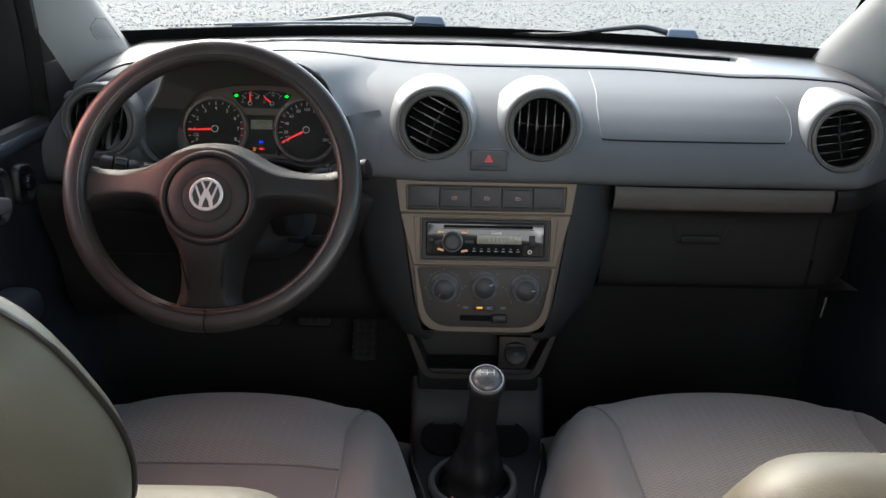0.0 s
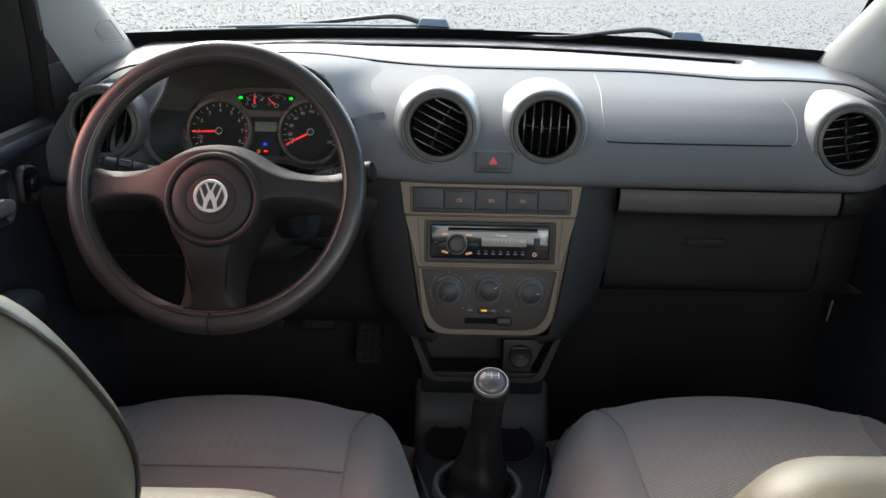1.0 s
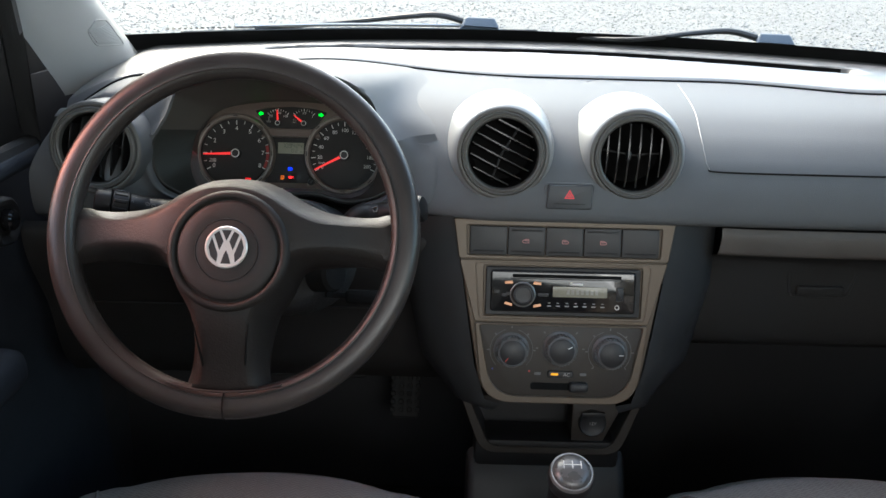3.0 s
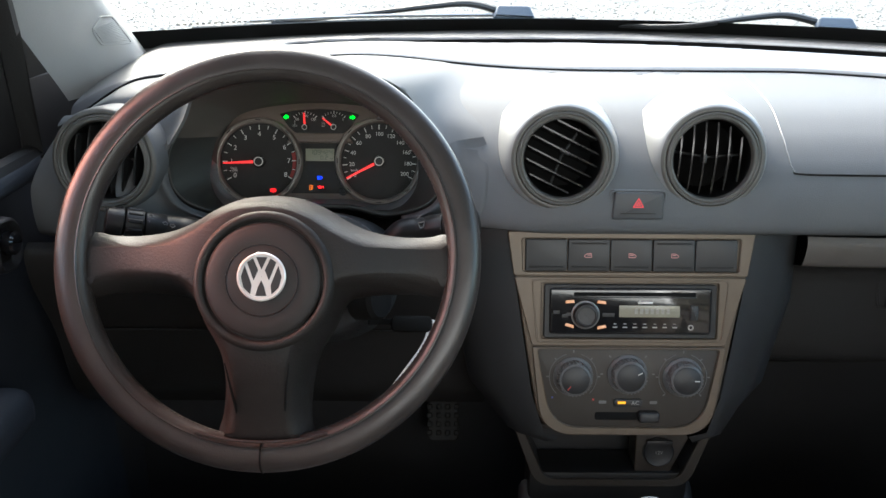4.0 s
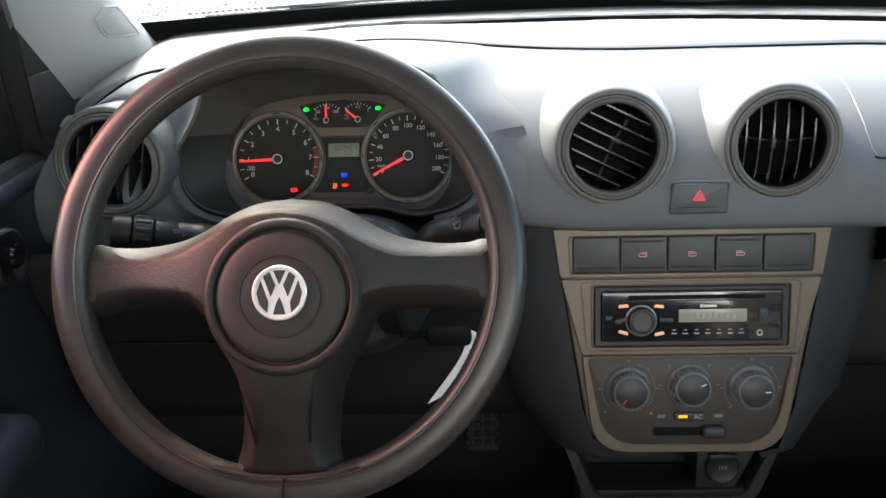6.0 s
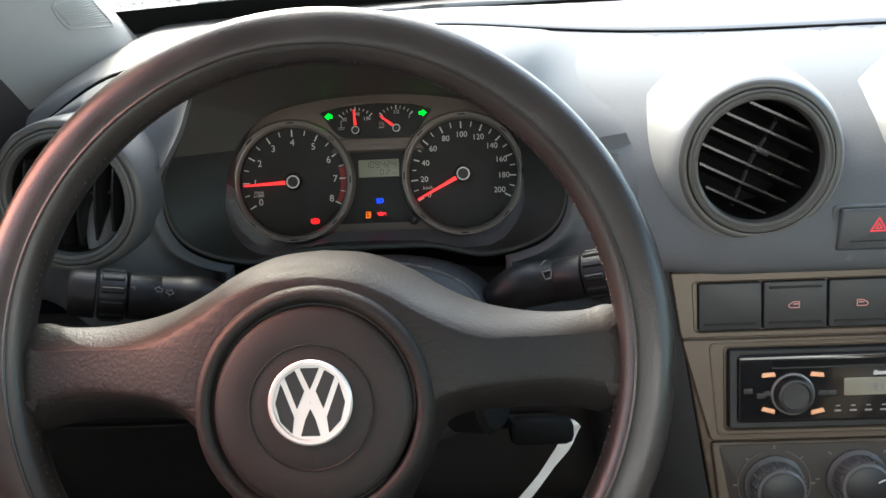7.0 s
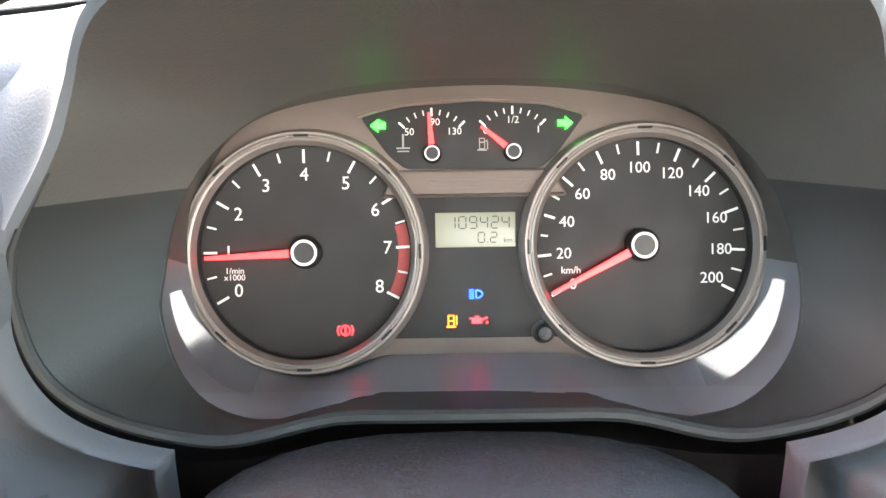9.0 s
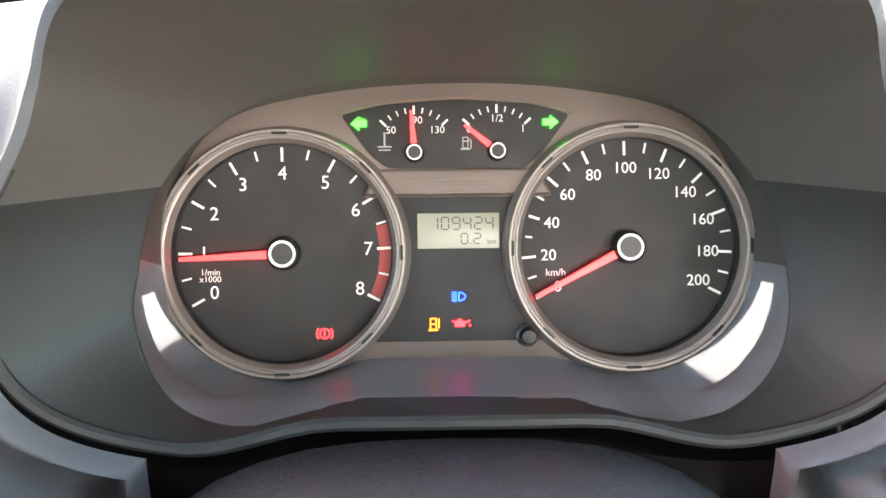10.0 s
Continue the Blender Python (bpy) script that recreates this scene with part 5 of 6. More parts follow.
def ticks(d, a0, a1, n, r0, r1, w, z=0.0025, long_every=2, short=0.6):
    out = []
    for i in range(n + 1):
        q = a0 + (a1 - a0) * i / n
        big = i % long_every == 0
        ra = r0 if big else r1 - (r1 - r0) * short
        c, s = math.cos(radians(q)), math.sin(radians(q))
        part("tick", bar((ra + r1) / 2 * c, (ra + r1) / 2 * s, r1 - ra, w if big else w * 0.75, z, q), WHITE, d)


def needle(d, ang, r0, r1, w, z, cap, off=0.0):
    c, s = math.cos(radians(ang)), math.sin(radians(ang))
    loop = [Vector((r0, -w * 0.65)), Vector((r1, -w * 0.32)), Vector((r1, w * 0.32)), Vector((r0, w * 0.65))]
    part("needle", slab(loop, z, z + 0.0012, 0.0002), NEEDLE, d, "lit red needle", pose(0, 0, 0, 0, 0, ang))
    part("needle_cap", lathe([(cap * 1.25, z - 0.003), (cap * 1.22, z + 0.001), (cap * 1.05, z + 0.0026), (cap, z + 0.0028), (cap * 0.98, z + 0.0026), (0.0002, z + 0.0026)], 40), BLACK, d, "black needle hub")
    part("cap_ring", lathe([(cap, z + 0.0026), (cap * 0.98, z + 0.0033), (cap * 0.80, z + 0.0033), (cap * 0.78, z + 0.0026)], 40), WHITE, d, "white ring on the hub")


tach = dial(TA, "tachometer", "black rev counter face with white numerals")
ticks(tach, 209, -27, 16, 0.0398, 0.0458, 0.0011, long_every=2, short=0.72)
for i in range(9):
    q = radians(209 - 29.5 * i)
    lettering("numeral", str(i), 0.0082, WHITE, tach, 0.0348 * math.cos(q) + (0.0012 if i > 4 else 0), 0.0345 * math.sin(q), 0.0024)
lettering("unit_text", "1/min", 0.0038, WHITE, tach, -0.0322, -0.0078, 0.0024)
lettering("unit_text", "x1000", 0.0038, WHITE, tach, -0.0322, -0.0108, 0.0024)
red = [[(r * math.cos(radians(q)), r * math.sin(radians(q)), 0.0024) for q in range(-26, 18, 2)] for r in (0.0408, 0.0458)]
part("red_zone", stack(red, closed=False), material("dotted_red_print", (0.30, 0.030, 0.026), 0.6, wear=0.6, wear_size=0.0012), tach, "dull red warning band")
needle(tach, 182.5, 0.0070, 0.0440, 0.0027, 0.0070, 0.0058)
speed = dial(SP, "speedometer", "black speedometer face with white numerals")
ticks(speed, 209, -27, 20, 0.0398, 0.0458, 0.0011, long_every=2, short=0.75)
for i in range(11):
    q = radians(209.4 - 23.75 * i)
    r = 0.0342 + (0.0004 if i > 7 or i == 0 else 0)
    lettering("numeral", str(20 * i), 0.0069, WHITE, speed, r * math.cos(q) + (0.0006 if i > 5 else 0), r * math.sin(q) * (0.92 if i > 8 else 1), 0.0024)
lettering("unit_text", "km/h", 0.0044, WHITE, speed, -0.0310, -0.0108, 0.0024)
needle(speed, 207.5, 0.0065, 0.0452, 0.0027, 0.0070, 0.0058)


def small_gauge(x, y, name, ang, label, texts):
    d = part(name, lathe([(0.0040, 0.001), (0.0040, 0.0019), (0.0002, 0.0019)], 30), FACE, clu, label, pose(x, y, 0))
    for i in range(9):
        q = 136 - 11.4 * i
        big = i in (0, 4, 8)
        part("tick", bar(0.0185 * math.cos(radians(q)), 0.0185 * math.sin(radians(q)), 0.0036 if big else 0.0024, 0.0009 if big else 0.0006, 0.0020, q), WHITE, d)
    for t, tx, ty in texts:
        lettering("numeral", t, 0.0044, WHITE, d, tx, ty, 0.0020)
    needle(d, ang, 0.0042, 0.0180, 0.0020, 0.0036, 0.0034)
    return d


tg = small_gauge(-0.0192, 0.0375, "temperature_gauge", 94, "small coolant temperature gauge", (("50", -0.0100, 0.0098), ("90", 0.0014, 0.0140), ("130", 0.0098, 0.0098)))
fg = small_gauge(0.0163, 0.0378, "fuel_gauge", 141, "small fuel gauge reading empty", (("0", -0.0120, 0.0096), ("1/2", 0.0, 0.0142), ("1", 0.0112, 0.0098)))
part("coolant_symbol", both(bar(-0.0128, 0.0060, 0.0008, 0.0060, 0.0020), bar(-0.0128, 0.0028, 0.0060, 0.0006, 0.0020), bar(-0.0128, 0.0014, 0.0052, 0.0005, 0.0020)), GREYMARK, tg, "thermometer pictogram")
part("pump_symbol", both(stack([lift(rrect(0.0026, 0.0050, 0.0003, -0.0136, 0.0040), 0.0020), lift(rrect(0.0018, 0.0042, 0.0002, -0.0136, 0.0040), 0.0020)]), bar(-0.0112, 0.0032, 0.0005, 0.0034, 0.0020), bar(-0.0136, 0.0046, 0.0018, 0.0005, 0.0020), bar(-0.0136, 0.0012, 0.0042, 0.0006, 0.0020), bar(-0.0117, 0.0052, 0.0012, 0.0004, 0.0020, 40)), GREYMARK, fg, "fuel pump pictogram")


def sign(name, shapes, mat, x, y, label, z=0.0019):
    return part(name, both(*shapes), mat, clu, label, pose(x, y, z))


arrow = rpoly([(-0.0036, 0), (0.0, 0.0030), (0.0, 0.0014), (0.0032, 0.0014), (0.0032, -0.0014), (0.0, -0.0014), (0.0, -0.0030)], 0.0001, 1)
sign("turn_arrow", [flat(arrow, 0)], LAMP_GREEN, -0.0428, 0.0503, "lit green turn arrow")
sign("turn_arrow", [flat([Vector((-p.x, p.y)) for p in reversed(arrow)], 0)], LAMP_GREEN, 0.0392, 0.0503, "lit green turn arrow")
dsh = rpoly([(0.0, -0.0020), (0.0015, -0.0020), (0.0034, -0.0008), (0.0034, 0.0008), (0.0015, 0.0020), (0.0, 0.0020)], 0.0008, 3)
sign("beam_lamp", [stack([lift(dsh, 0), lift(inset(dsh, 0.0006), 0)]), *[bar(-0.0016, 0.0018 - 0.0009 * i, 0.0022, 0.0005, 0) for i in range(5)]], LAMP_BLUE, -0.0012, -0.0243, "lit blue headlamp sign")
sign("fuel_lamp", [stack([lift(rrect(0.0030, 0.0052, 0.0003), 0), lift(rrect(0.0019, 0.0041, 0.0002), 0)]), bar(0, 0, 0.0026, 0.0005, 0), bar(0.0024, 0.0003, 0.0006, 0.0040, 0), bar(0, -0.0026, 0.0042, 0.0006, 0)], LAMP_AMBER, -0.0120, -0.0360, "lit amber fuel sign")
sign("oil_lamp", [bar(-0.0002, 0, 0.0044, 0.0024, 0), bar(0.0030, 0.0008, 0.0030, 0.0006, 0, 25), bar(-0.0028, 0.0010, 0.0014, 0.0006, 0), bar(-0.0002, 0.0017, 0.0018, 0.0006, 0), bar(0.0042, -0.0008, 0.0007, 0.0009, 0)], LAMP_RED, -0.0004, -0.0360, "lit red oil can sign")
ring = [Vector((0.0024 * math.cos(q), 0.0024 * math.sin(q))) for q in (2 * math.pi * i / 24 for i in range(24))]
arcs = [stack([[(r * math.cos(radians(q)), r * math.sin(radians(q)), 0) for q in range(a, a + 81, 10)] for r in (0.0031, 0.0037)], closed=False) for a in (-40, 140)]
sign("brake_lamp", [stack([lift(ring, 0), lift(inset(ring, 0.0006), 0)]), bar(0, 0.0004, 0.0007, 0.0020, 0), bar(0, -0.0012, 0.0007, 0.0007, 0), *arcs], LAMP_RED, -0.0590, -0.0398, "lit red brake sign", 0.0024 - DEEP)
lc = part("odometer", slab(rrect(0.0352, 0.0152, 0.0005, -0.0008, 0.0040), 0.001, 0.0021, 0.0002), LCD, clu, "olive grey odometer display")
SEGS = {"0": "abcdef", "1": "bc", "2": "abged", "4": "fgbc", "9": "abcdfg"}


def seven(ch, x, y, w, h, z):
    """A seven-segment numeral."""
    t = w * 0.17
    at = {"a": (0, h / 2, w - 1.4 * t, t), "g": (0, 0, w - 1.4 * t, t), "d": (0, -h / 2, w - 1.4 * t, t), "f": (-w / 2, h / 4, t, h / 2 - t), "b": (w / 2, h / 4, t, h / 2 - t),
          "e": (-w / 2, -h / 4, t, h / 2 - t), "c": (w / 2, -h / 4, t, h / 2 - t)}
    return [bar(x + at[k][0], y + at[k][1], at[k][2], at[k][3], z) for k in SEGS[ch]]


part("digits", both(*[b for i, ch in enumerate("109424") for b in seven(ch, -0.0112 + 0.00475 * i, 0.0072, 0.0031, 0.0052, 0.00225)]), LCDINK, lc, "distance reading in dark segments")
part("digits", both(*seven("0", 0.0018, 0.0006, 0.0028, 0.0044, 0.00225), *seven("2", 0.0072, 0.0006, 0.0028, 0.0044, 0.00225), bar(0.0045, -0.0016, 0.0005, 0.0005, 0.00225)), LCDINK, lc, "trip reading in dark segments")
lettering("digits", "km", 0.0032, LCDINK, lc, 0.0135, -0.0008, 0.0022)
part("reset_button", lathe([(0.0050, 0.001), (0.0050, 0.003), (0.0036, 0.0035), (0.0034, 0.009), (0.0028, 0.0105), (0.0002, 0.0108)], 30), BLACK, clu, "small black reset button", pose(0.0283, -0.0412, 0))


LO = cluster_outline(0.0)


def lens_row(v):
    """The lens's reach to either side at a height."""
    xs = [p.x + (q.x - p.x) * (v - p.y) / (q.y - p.y) for p, q in zip(LO, LO[1:] + LO[:1]) if (p.y - v) * (q.y - v) <= 0 and p.y != q.y]
    return min(xs), max(xs)


def lens_point(u, w):
    v = -0.0570 + 0.1255 * w
    a, b = lens_row(v)
    return (a + (b - a) * u, v, lens_z(v))


glass = part("lens", sheet(24, 24, lens_point), LENS, clu, "clear plastic lens that leans out at its foot", angle=80)
glass.visible_shadow = False

rim_top = [i for i in range(len(LO)) if LO[i].y > -0.012]
rim_low = [i % len(LO) for i in range(rim_top[-1], rim_top[0] + len(LO) + 1)]


def inward(q):
    """The place on the instrument plate nearest to a place on the lens's edge."""
    n = min(pl, key=lambda p: (p.x - q.x) ** 2 + (p.y - q.y) ** 2)
    return Vector((n.x, n.y, 0.0005))


for name, ids, mat, label in (("apron", rim_low, APRON, "dusty blue-black apron that slopes from the dials to the lens's foot"), ("upper_surround", rim_top, HOOD_IN, "matt charcoal edge over the dials")):
    edge = [Vector((LO[i].x, LO[i].y, lens_z(LO[i].y) + 0.0005)) for i in ids]
    core = [inward(LO[i]) for i in ids]
    part(name, stack([[a.lerp(b, t) for a, b in zip(edge, core)] for t in (0, 0.02, 0.25, 0.5, 0.75, 1.0)], closed=False), mat, clu, label, angle=60)

# Added reflector sheets, dished so the rear window shows as pale crescents.
for sg, mid, tilt in ((-1, TA, 0.30), (1, SP, 0.22)):
    def flange(k, i):
        q = radians(16 + 5.3 * i)
        r = 0.0475 + k * (0.0030 + 0.0095 * math.sin(q * 1.4) ** 2)
        u, v = 0.92 * mid.x + sg * r * math.cos(q), mid.y - r * math.sin(q)
        return (u, v, 0.0400 + tilt * max(0.0, abs(u) - 0.085) + 0.5556 * (v + 0.047) ** 2)
    fl = part("mirror_flange", sheet(10, 3, lambda a, b: flange(b, a * 10)), FLANGE, clu, "clear flange added at the lens's lower corner to mirror the rear window", angle=60)
    fl.visible_shadow = False

# ---- console and gear lever ----
con = thing("centre_console", pose(0, 0, 0), "black plastic centre console between the seats", "centre console")
prof = [(0.125, 0.50), (0.10, 0.47), (0.075, 0.435), (0.02, 0.420), (-0.10, 0.408), (-0.25, 0.40), (-0.60, 0.40)]
rows = []
for y, z in smooth_line(prof, 24):
    w = 0.105 - 0.012 * step(0.1, -0.2, y)
    rows.append([(CX - w, y, 0.20), (CX - w, y, z - 0.012), (CX - w + 0.004, y, z - 0.003), (CX - w + 0.012, y, z), (CX, y, z), (CX + w - 0.012, y, z), (CX + w - 0.004, y, z - 0.003), (CX + w, y, z - 0.012), (CX + w, y, 0.20)])
part("tunnel", stack(rows, closed=False), CONSOLE, con, angle=50)
part("front_panel", bead(0.19, 0.05, 0.05, 0.006, (CX, 0.135, 0.495)), CONSOLE, con)
for s in (-1, 1):
    # Flat disc without a well; its black stands for the shade inside.
    part("cup_holder", lathe([(0.0350, -0.006), (0.0350, 0.0012), (0.0338, 0.0022), (0.0322, 0.0016), (0.0310, 0.0006), (0.0002, 0.0002)], 40), VOID, con, "round cup holder disc, black for the shade of its well", pose(CX - 0.005 + s * 0.048, 0.054, 0.4315, 15), 50)
gl = thing("gear_lever", pose(CX - 0.012, -0.045, 0.416), "gear lever with a silver-topped knob and a soft black gaiter", "gear lever")
part("gaiter_ring", stack([[(r * 1.0 * math.cos(q), r * 1.02 * math.sin(q), z) for q in (2 * math.pi * i / 48 for i in range(48))] for r, z in ((0.064, 0.0), (0.064, 0.007), (0.061, 0.011), (0.056, 0.011), (0.053, 0.006))]), KNOB, gl, "grey ring round the gaiter", angle=50)
part("inner_ring", stack([[(r * 1.0 * math.cos(q), r * 1.02 * math.sin(q), z) for q in (2 * math.pi * i / 48 for i in range(48))] for r, z in ((0.055, 0.004), (0.054, 0.010), (0.051, 0.012), (0.048, 0.010))]), GLOSS, gl, "", angle=50)
TOP = Vector((0.010, -0.035, 0.184))
gait = []
for k in range(13):
    t = k / 12
    c = Vector((0, 0, 0)).lerp(TOP * 0.62, t)
    r = 0.030 * (1 - t) ** 1.3 * (1 - 0.14 * math.sin(t * 14)) + 0.020
    gait.append([(c.x + r * (1 + 0.09 * math.sin(4 * q + 3 * t) + 0.04 * math.sin(7 * q - 6 * t)) * math.cos(q) * 0.92, c.y + r * (1 + 0.10 * math.sin(4 * q + 3 * t)) * math.sin(q) * 1.1, c.z + 0.004) for q in (2 * math.pi * i / 32 for i in range(32))])
part("gaiter", stack(gait), CONSOLE, gl, "wrinkled black gaiter", angle=70)
part("shaft", tube([TOP * 0.55, TOP * 0.75, TOP * 0.98], [0.0200, 0.0205, 0.0200], 20), CONSOLE, gl, "tapering black grip", angle=60)
up = TOP.normalized().to_track_quat("Z", "Y").to_matrix().to_4x4()
up.translation = TOP
up = Matrix.Translation(TOP) @ pose(0, 0, 0, 26, 0, 0)
kb = part("knob", lathe([(0.016, -0.022), (0.022, -0.012), (0.0245, -0.002), (0.0240, 0.006), (0.0225, 0.010)], 40), BLACK, gl, "black knob", up, 60)
part("knob_ring", lathe([(0.0232, 0.006), (0.0232, 0.010), (0.0220, 0.0125), (0.0205, 0.0125)], 40), SILVER, kb, "thin silver ring", None, 60)
part("knob_cap", lathe([(0.0210, 0.0115), (0.0190, 0.0150), (0.0140, 0.0180), (0.0070, 0.0195), (0.0002, 0.0200)], 40), SMOKED, kb, "smoked silver cap with the gear pattern", None, 60)
part("gear_pattern", both(bar(0, 0.004, 0.018, 0.0009, 0.0199), *[bar(x, 0.004, 0.0009, 0.009, 0.0199) for x in (-0.009, 0.0, 0.009)]), WHITE, kb, "white shift pattern lines")

# ---- seats ----


def cushion_shape(w, d, h, n=28, m=24):
    """A padded seat cushion: a raised middle between bolsters, rounded at the front."""
    def f(u, v):
        a, b = 2 * u - 1, v
        x = w * a * (1 - 0.10 * step(0.65, 1.0, v) * abs(a) ** 0.5)
        y = d * (v - 1) + 0.0
        fr = step(0.70, 1.0, v)
        edge = abs(a) ** 6
        z = h * (1 - 0.60 * fr ** 3 * (0.35 + 0.65 * fr)) * (1 - edge) - 0.05 * edge
        z -= 0.022 * fr * a * a
        z += 0.022 * step(0.55, 0.80, abs(a)) * (1 - step(0.85, 1.0, abs(a))) + 0.004 * (1 - a * a)
        y += 0.045 * fr * (1 - a * a) - 0.015 * fr
        return (x, y, z)
    return f


def seat(x, y, z, rake, side, back, H, cross, shift=0.0):
    s = thing("front_seat", pose(x, y, z), "grey cloth front seat with a reclined vinyl-backed backrest" if side < 0 else "grey cloth passenger seat with a sunlit vinyl-backed backrest", "car seat", "front seats")
    f = cushion_shape(0.276, 0.52, 0.104)

    def edge(v):
        """How far out the seam between the middle and a bolster runs."""
        return 0.60 + 0.22 * step(0.70, 1.0, v)

    def strip(a0, a1, v0, v1, mat, label, swell):
        def g(u, v):
            v = v0 + (v1 - v0) * v
            a = a0(v) + (a1(v) - a0(v)) * u
            return Vector(f((a + 1) / 2, v)) + Vector((0, 0, swell * math.sin(math.pi * u) * min(1, 12 * (v - v0), 12 * (v1 - v) + (1 if v1 == 1 else 0))))
        part("cushion_panel", sheet(20, 36, g), mat, s, label, angle=80)

    strip(lambda v: -edge(v), edge, cross, 1.0, CLOTH, "zigzag-woven grey front panel", 0.006)
    strip(lambda v: -edge(v), edge, 0.0, cross, CLOTH_SIDE, "plain grey middle panel", 0.006)
    strip(lambda v: -1.0, lambda v: -edge(v), 0.0, 1.0, CLOTH_SIDE, "plain grey side bolster", 0.008)
    strip(edge, lambda v: 1.0, 0.0, 1.0, CLOTH_SIDE, "plain grey side bolster", 0.008)
    part("cushion_base", stack([[(p[0] * k, p[1], z) for p in [f(1, v / 20) for v in range(21)] + [f(1 - u / 20, 1) for u in range(21)] + [f(0, 1 - v / 20) for v in range(21)]] for k, z in ((1.0, 0.0), (1.0, -0.06), (0.9, -0.16))], closed=False), CLOTH_SIDE, s, angle=80)
    for sg in (-1, 1):
        part("seam", tube([Vector(f((sg * edge(v / 30) + 1) / 2, v / 30)) + Vector((0, 0, 0.0008)) for v in range(31)], 0.0016, 6), CLOTH_SIDE, s)
    part("cross_seam", tube([Vector(f(0.5 + 0.5 * 0.60 * (u / 10 - 1), cross)) + Vector((0, 0, 0.0005)) for u in range(21)], 0.0018, 6), CLOTH_SIDE, s, "sewn cross seam")
    m = pose(shift, back, 0.02) @ pose(0, 0, 0, rake, 0, 0)
    outline = rpoly([(-0.235, 0.0), (0.235, 0.0), (0.245, H * 0.5), (0.232, H), (-0.232, H), (-0.245, H * 0.5)], [0.03, 0.03, 0.1, 0.10, 0.10, 0.1], 7)
    head = rpoly([(-0.108, H + 0.008), (0.108, H + 0.008), (0.126, H + 0.09), (0.090, H + 0.215), (-0.090, H + 0.215), (-0.126, H + 0.09)], [0.03, 0.03, 0.06, 0.08, 0.08, 0.06], 7)
    part("headrest", stack([[(p.x, t, p.y) for p in inset(head, d)] for d, t in ((0.05, 0.030), (0.02, 0.025), (0.004, 0.010), (0.0, -0.005), (0.004, -0.030), (0.02, -0.052), (0.05, -0.058))], True, True), VINYL, s, "padded olive-beige vinyl headrest", m, 60)
    part("headrest_piping", tube([(p.x, 0.0, p.y) for p in inset(head, -0.0005)], 0.0018, 8, True), LEATHER, s, "dark reddish piping round the headrest", m)
    for sg in (-1, 1):
        part("headrest_post", tube([(sg * 0.06, 0, H - 0.05), (sg * 0.06, 0, H + 0.05)], 0.006, 12), STEEL, s, "steel headrest post", m)
    rws = []
    for d, t in ((0.09, 0.060), (0.04, 0.050), (0.012, 0.028), (0.0, 0.0), (0.004, -0.035), (0.02, -0.055), (0.05, -0.062)):
        rws.append([(p.x, t, p.y) for p in inset(outline, d)])
    part("backrest_front", stack(rws[:2], cap0=True), CLOTH, s, "grey cloth front of the backrest", m, 60)
    part("backrest_rear", stack(rws[1:], cap1=True), VINYL, s, "olive-beige vinyl back of the backrest", m, 60)
    part("piping", tube([(p.x, -0.02, p.y) for p in inset(outline, -0.001)], 0.0035, 8, True), VINYL if side > 0 else LEATHER, s, "sewn piping round the backrest", m)
    st = []
    loop = inset(outline, 0.008)
    for i in range(len(loop)):
        a, b = loop[i], loop[(i + 1) % len(loop)]
        k = max(1, int((b - a).length / 0.008))
        for j in range(k):
            p = a.lerp(b, (j + 0.5) / k)
            st.append(bead(0.0045, 0.0012, 0.0014, 0.0003, seg=1, m=pose(p.x, -0.044, p.y, 0, -math.degrees(math.atan2((b - a).y, (b - a).x)), 0)))
    part("stitching", both(*st), THREAD, s, "pale stitches along the edge", m)
    return s


seat(-0.345, 0.060, 0.424, 22, -1, -0.510, 0.359, 0.56, -0.026)
seat(0.350, 0.068, 0.432, 22, 1, -0.478, 0.363, 0.40, 0.035)

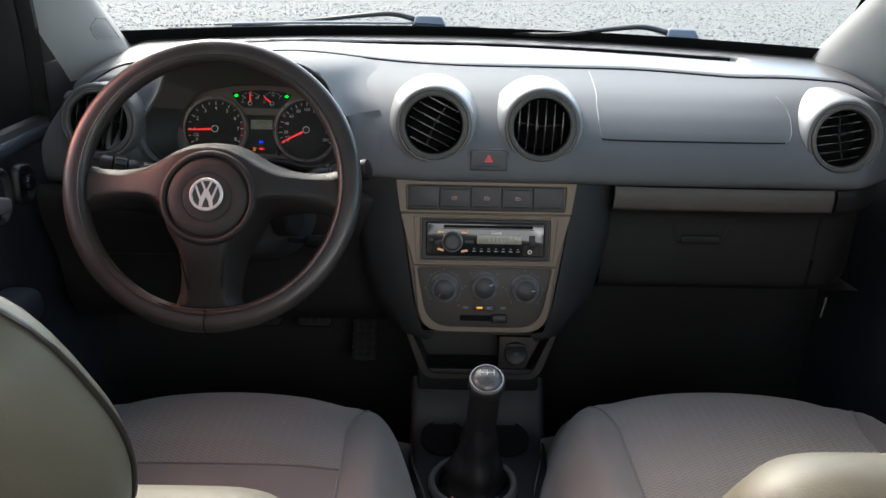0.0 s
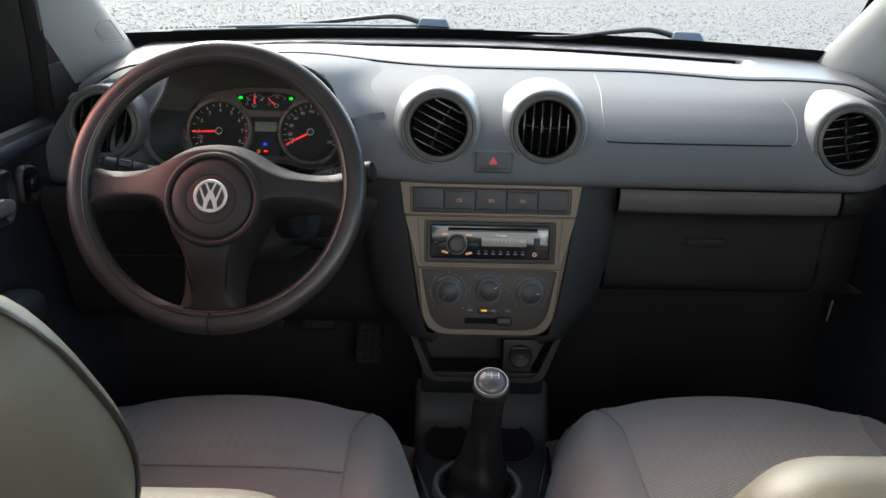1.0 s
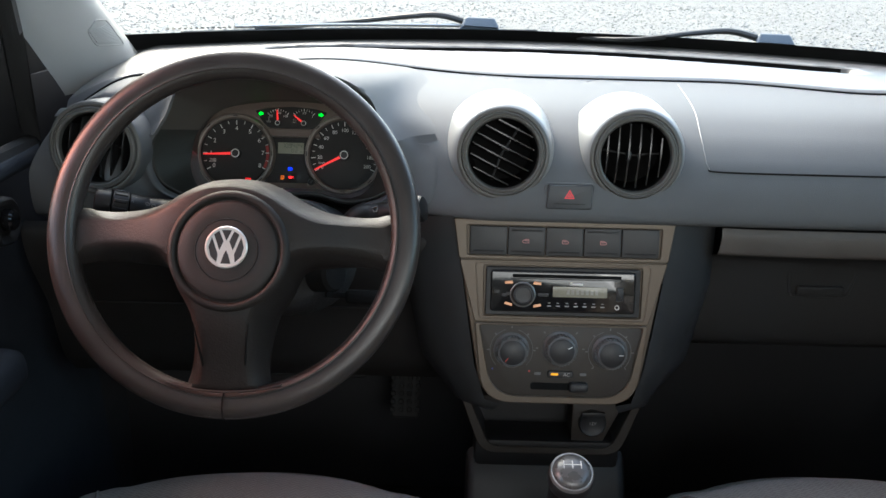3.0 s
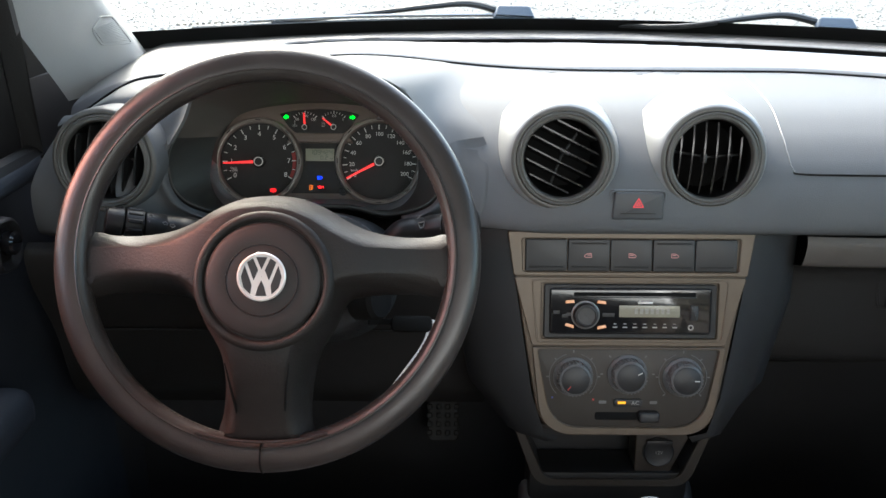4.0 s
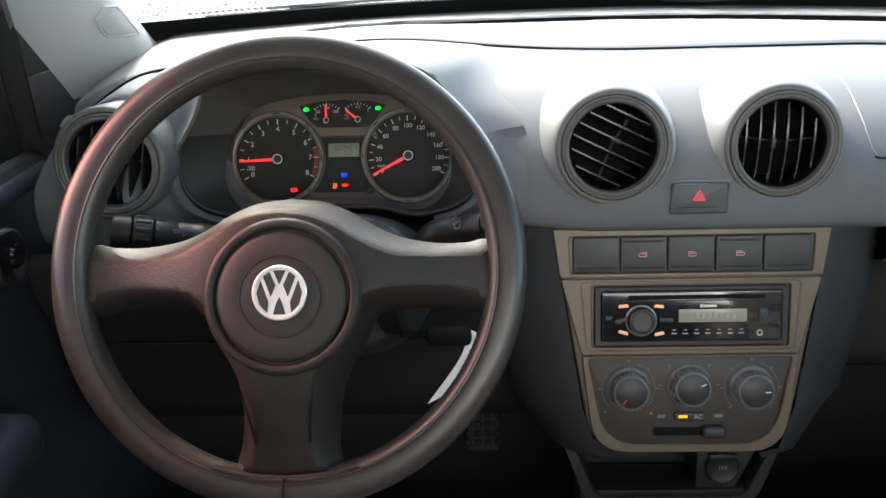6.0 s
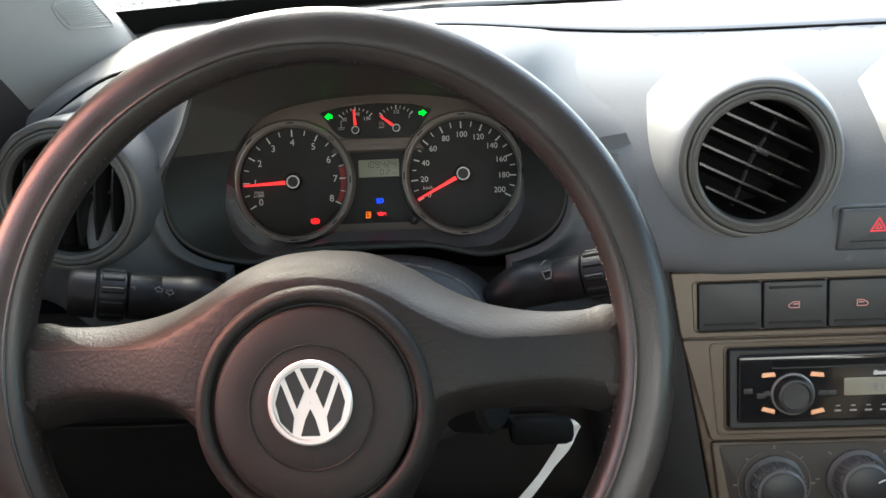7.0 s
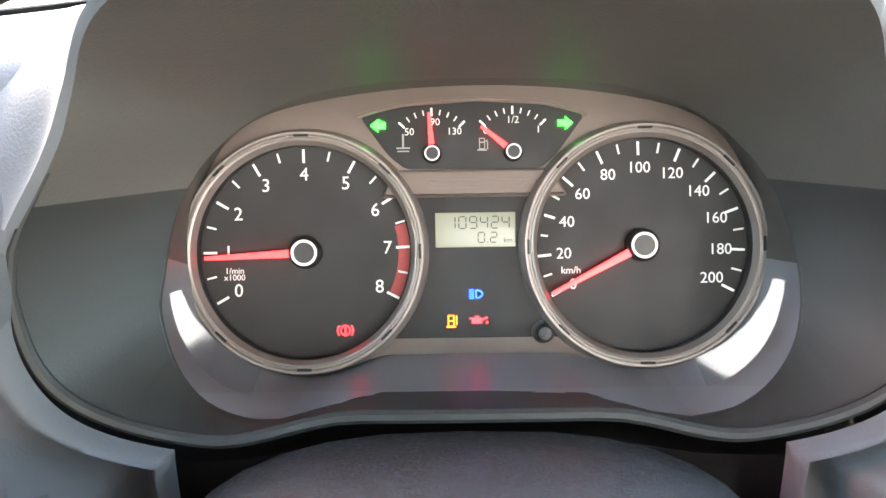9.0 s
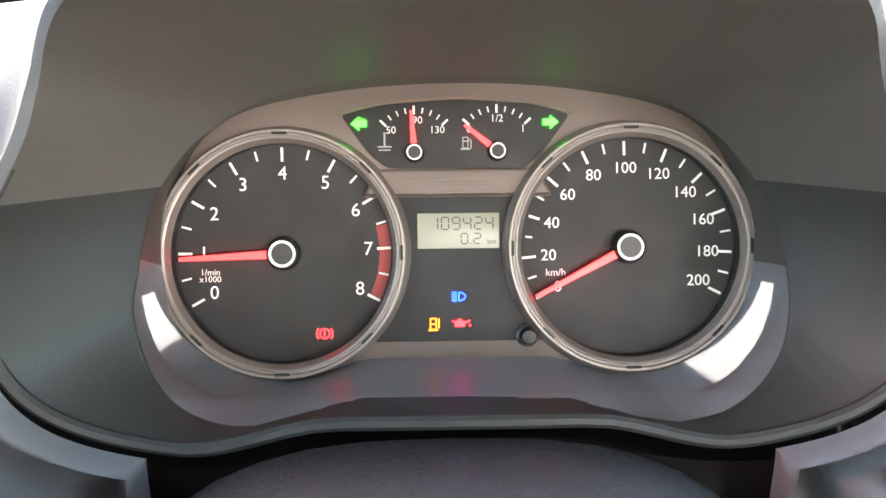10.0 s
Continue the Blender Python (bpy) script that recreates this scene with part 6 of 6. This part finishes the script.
# ---- doors ----


def car_door(s, label):
    d = thing("door_1" if s < 0 else "door_2", pose(s * 0.66, 0, 0), label, "car door", "front doors", "structure")
    f = lambda u, v: (s * (0.0 + 0.012 * math.sin(3 * v) + 0.02 * step(0.8, 1.0, v)), -0.80 + 1.13 * u, 0.24 + 0.625 * v)
    part("panel", sheet(20, 24, f), DOOR, d, "blue-grey moulded door panel", angle=60)
    part("top_rail", tube([(0, -0.80, 0.858), (0, -0.2, 0.862), (0, 0.20, 0.866)], 0.016, 12), DOOR, d)
    part("armrest", bead(0.06, 0.50, 0.05, 0.02, (-s * 0.025, -0.22, 0.66), 4), DOOR, d, "padded armrest")
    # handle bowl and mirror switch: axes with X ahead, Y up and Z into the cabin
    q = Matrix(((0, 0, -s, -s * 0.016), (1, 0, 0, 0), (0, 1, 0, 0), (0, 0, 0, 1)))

    def bowl(name, loop, label):
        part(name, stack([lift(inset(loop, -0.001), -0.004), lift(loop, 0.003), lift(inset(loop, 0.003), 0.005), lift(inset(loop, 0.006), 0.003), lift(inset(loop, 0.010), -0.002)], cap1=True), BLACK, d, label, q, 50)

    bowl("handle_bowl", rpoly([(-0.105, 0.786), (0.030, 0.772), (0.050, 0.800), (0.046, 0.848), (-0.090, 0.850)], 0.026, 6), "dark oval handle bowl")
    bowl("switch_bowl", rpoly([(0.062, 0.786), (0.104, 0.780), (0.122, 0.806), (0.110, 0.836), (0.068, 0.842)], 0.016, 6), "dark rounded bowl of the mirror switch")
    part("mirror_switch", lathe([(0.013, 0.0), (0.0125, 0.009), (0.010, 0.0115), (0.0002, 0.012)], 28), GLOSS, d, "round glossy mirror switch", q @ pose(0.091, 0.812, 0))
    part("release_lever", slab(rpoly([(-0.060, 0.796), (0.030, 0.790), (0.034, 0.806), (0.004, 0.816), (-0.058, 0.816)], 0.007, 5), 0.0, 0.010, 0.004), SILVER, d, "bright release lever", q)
    part("window_seal", tube([(0, -0.8, 0.872), (0, 0.21, 0.876), (-s * 0.03, 0.14, 1.02), (-s * 0.10, -0.06, 1.38)], 0.012, 8), RUBBER, d, "black rubber window seal")
    return d


car_door(-1, "dark blue-grey driver's door panel with an oval handle bowl")
car_door(1, "dark passenger door panel in shade")
# A thin pale bar, slightly leaning, beside the passenger footwell.
gh = thing("footwell_bar", pose(0.534, 0.125, 0.628), "small pale upright bar by the passenger footwell", "trim clip")
part("clip", bead(0.003, 0.003, 0.034, 0.001, m=pose(0, 0, 0, 0, 6, 0)), KNOB, gh)

# ---- wipers ----


def wiper(x, y, z, reach, lab):
    w = thing("windscreen_wiper", pose(x, y, z), lab, "wiper", "windscreen wipers")
    part("pivot_cap", slab(rpoly([(-0.034, -0.011), (0.036, -0.015), (0.026, 0.012), (-0.026, 0.013)], 0.006, 5), -0.02, 0.012, 0.006), WIPERCAP, w, "sun-faded blue-grey pivot cap", facing(0, 0, 0, 35))
    line = smooth_line([(-0.02, 0.0, 0.006), (-0.07, 0.01, 0.016), (-0.13, 0.005, 0.012), (-0.24, -0.006 - 0.66 * 0, 0.0), (-reach, screen_y(x - reach) - y + 0.02, -0.004)], 24)
    part("arm", tube(line, [0.006 - 0.00012 * i for i in range(25)], 8), BLACK, w, "thin curved wiper arm")
    bl = smooth_line([(-reach - 0.10, screen_y(x - reach - 0.10) - y + 0.022, -0.010), (-reach * 0.6, screen_y(x - reach * 0.6) - y + 0.022, -0.010), (0.10, screen_y(x + 0.10) - y + 0.022, -0.010)], 20)
    part("blade", tube(bl, 0.006, 6), RUBBER, w, "rubber wiper blade")
    part("blade_spring", tube([p + Vector((0, 0.004, 0.010)) for p in bl[3:-3]], 0.003, 6), STEEL, w, "steel blade spring")
    return w


wiper(-0.084, 0.642, 0.994, 0.36, "driver's wiper parked at the foot of the windscreen")
wiper(0.400, 0.590, 0.984, 0.36, "passenger's wiper parked at the foot of the windscreen")

# ---- pedals ----
for x, lab in ((-0.375, "clutch pedal with a dimpled rubber pad"), (-0.282, "brake pedal with a dimpled rubber pad"), (-0.19, "long accelerator pedal in shade")):
    p = thing("pedal", facing(x, 0.36, 0.500 if x < -0.2 else 0.46, 35), lab, "pedal", "foot pedals")
    h = 0.058 if x < -0.2 else 0.11
    part("pad", slab(rrect(0.062 if x < -0.2 else 0.045, h, 0.008), -0.006, 0.004, 0.003), RUBBER, p, "rubber pad")
    part("studs", both(*[bead(0.008, 0.008, 0.004, 0.0015, (-0.02 + 0.0133 * i, -h / 2 + 0.012 + 0.0125 * j, 0.005), 1) for i in range(4) for j in range(int(h / 0.0125) - 1)]), BODY if x < -0.2 else RUBBER, p, "raised studs")
    part("arm", bead(0.014, 0.20, 0.008, 0.002, (0, 0.10, -0.012)), BODY, p, "dark steel pedal arm")
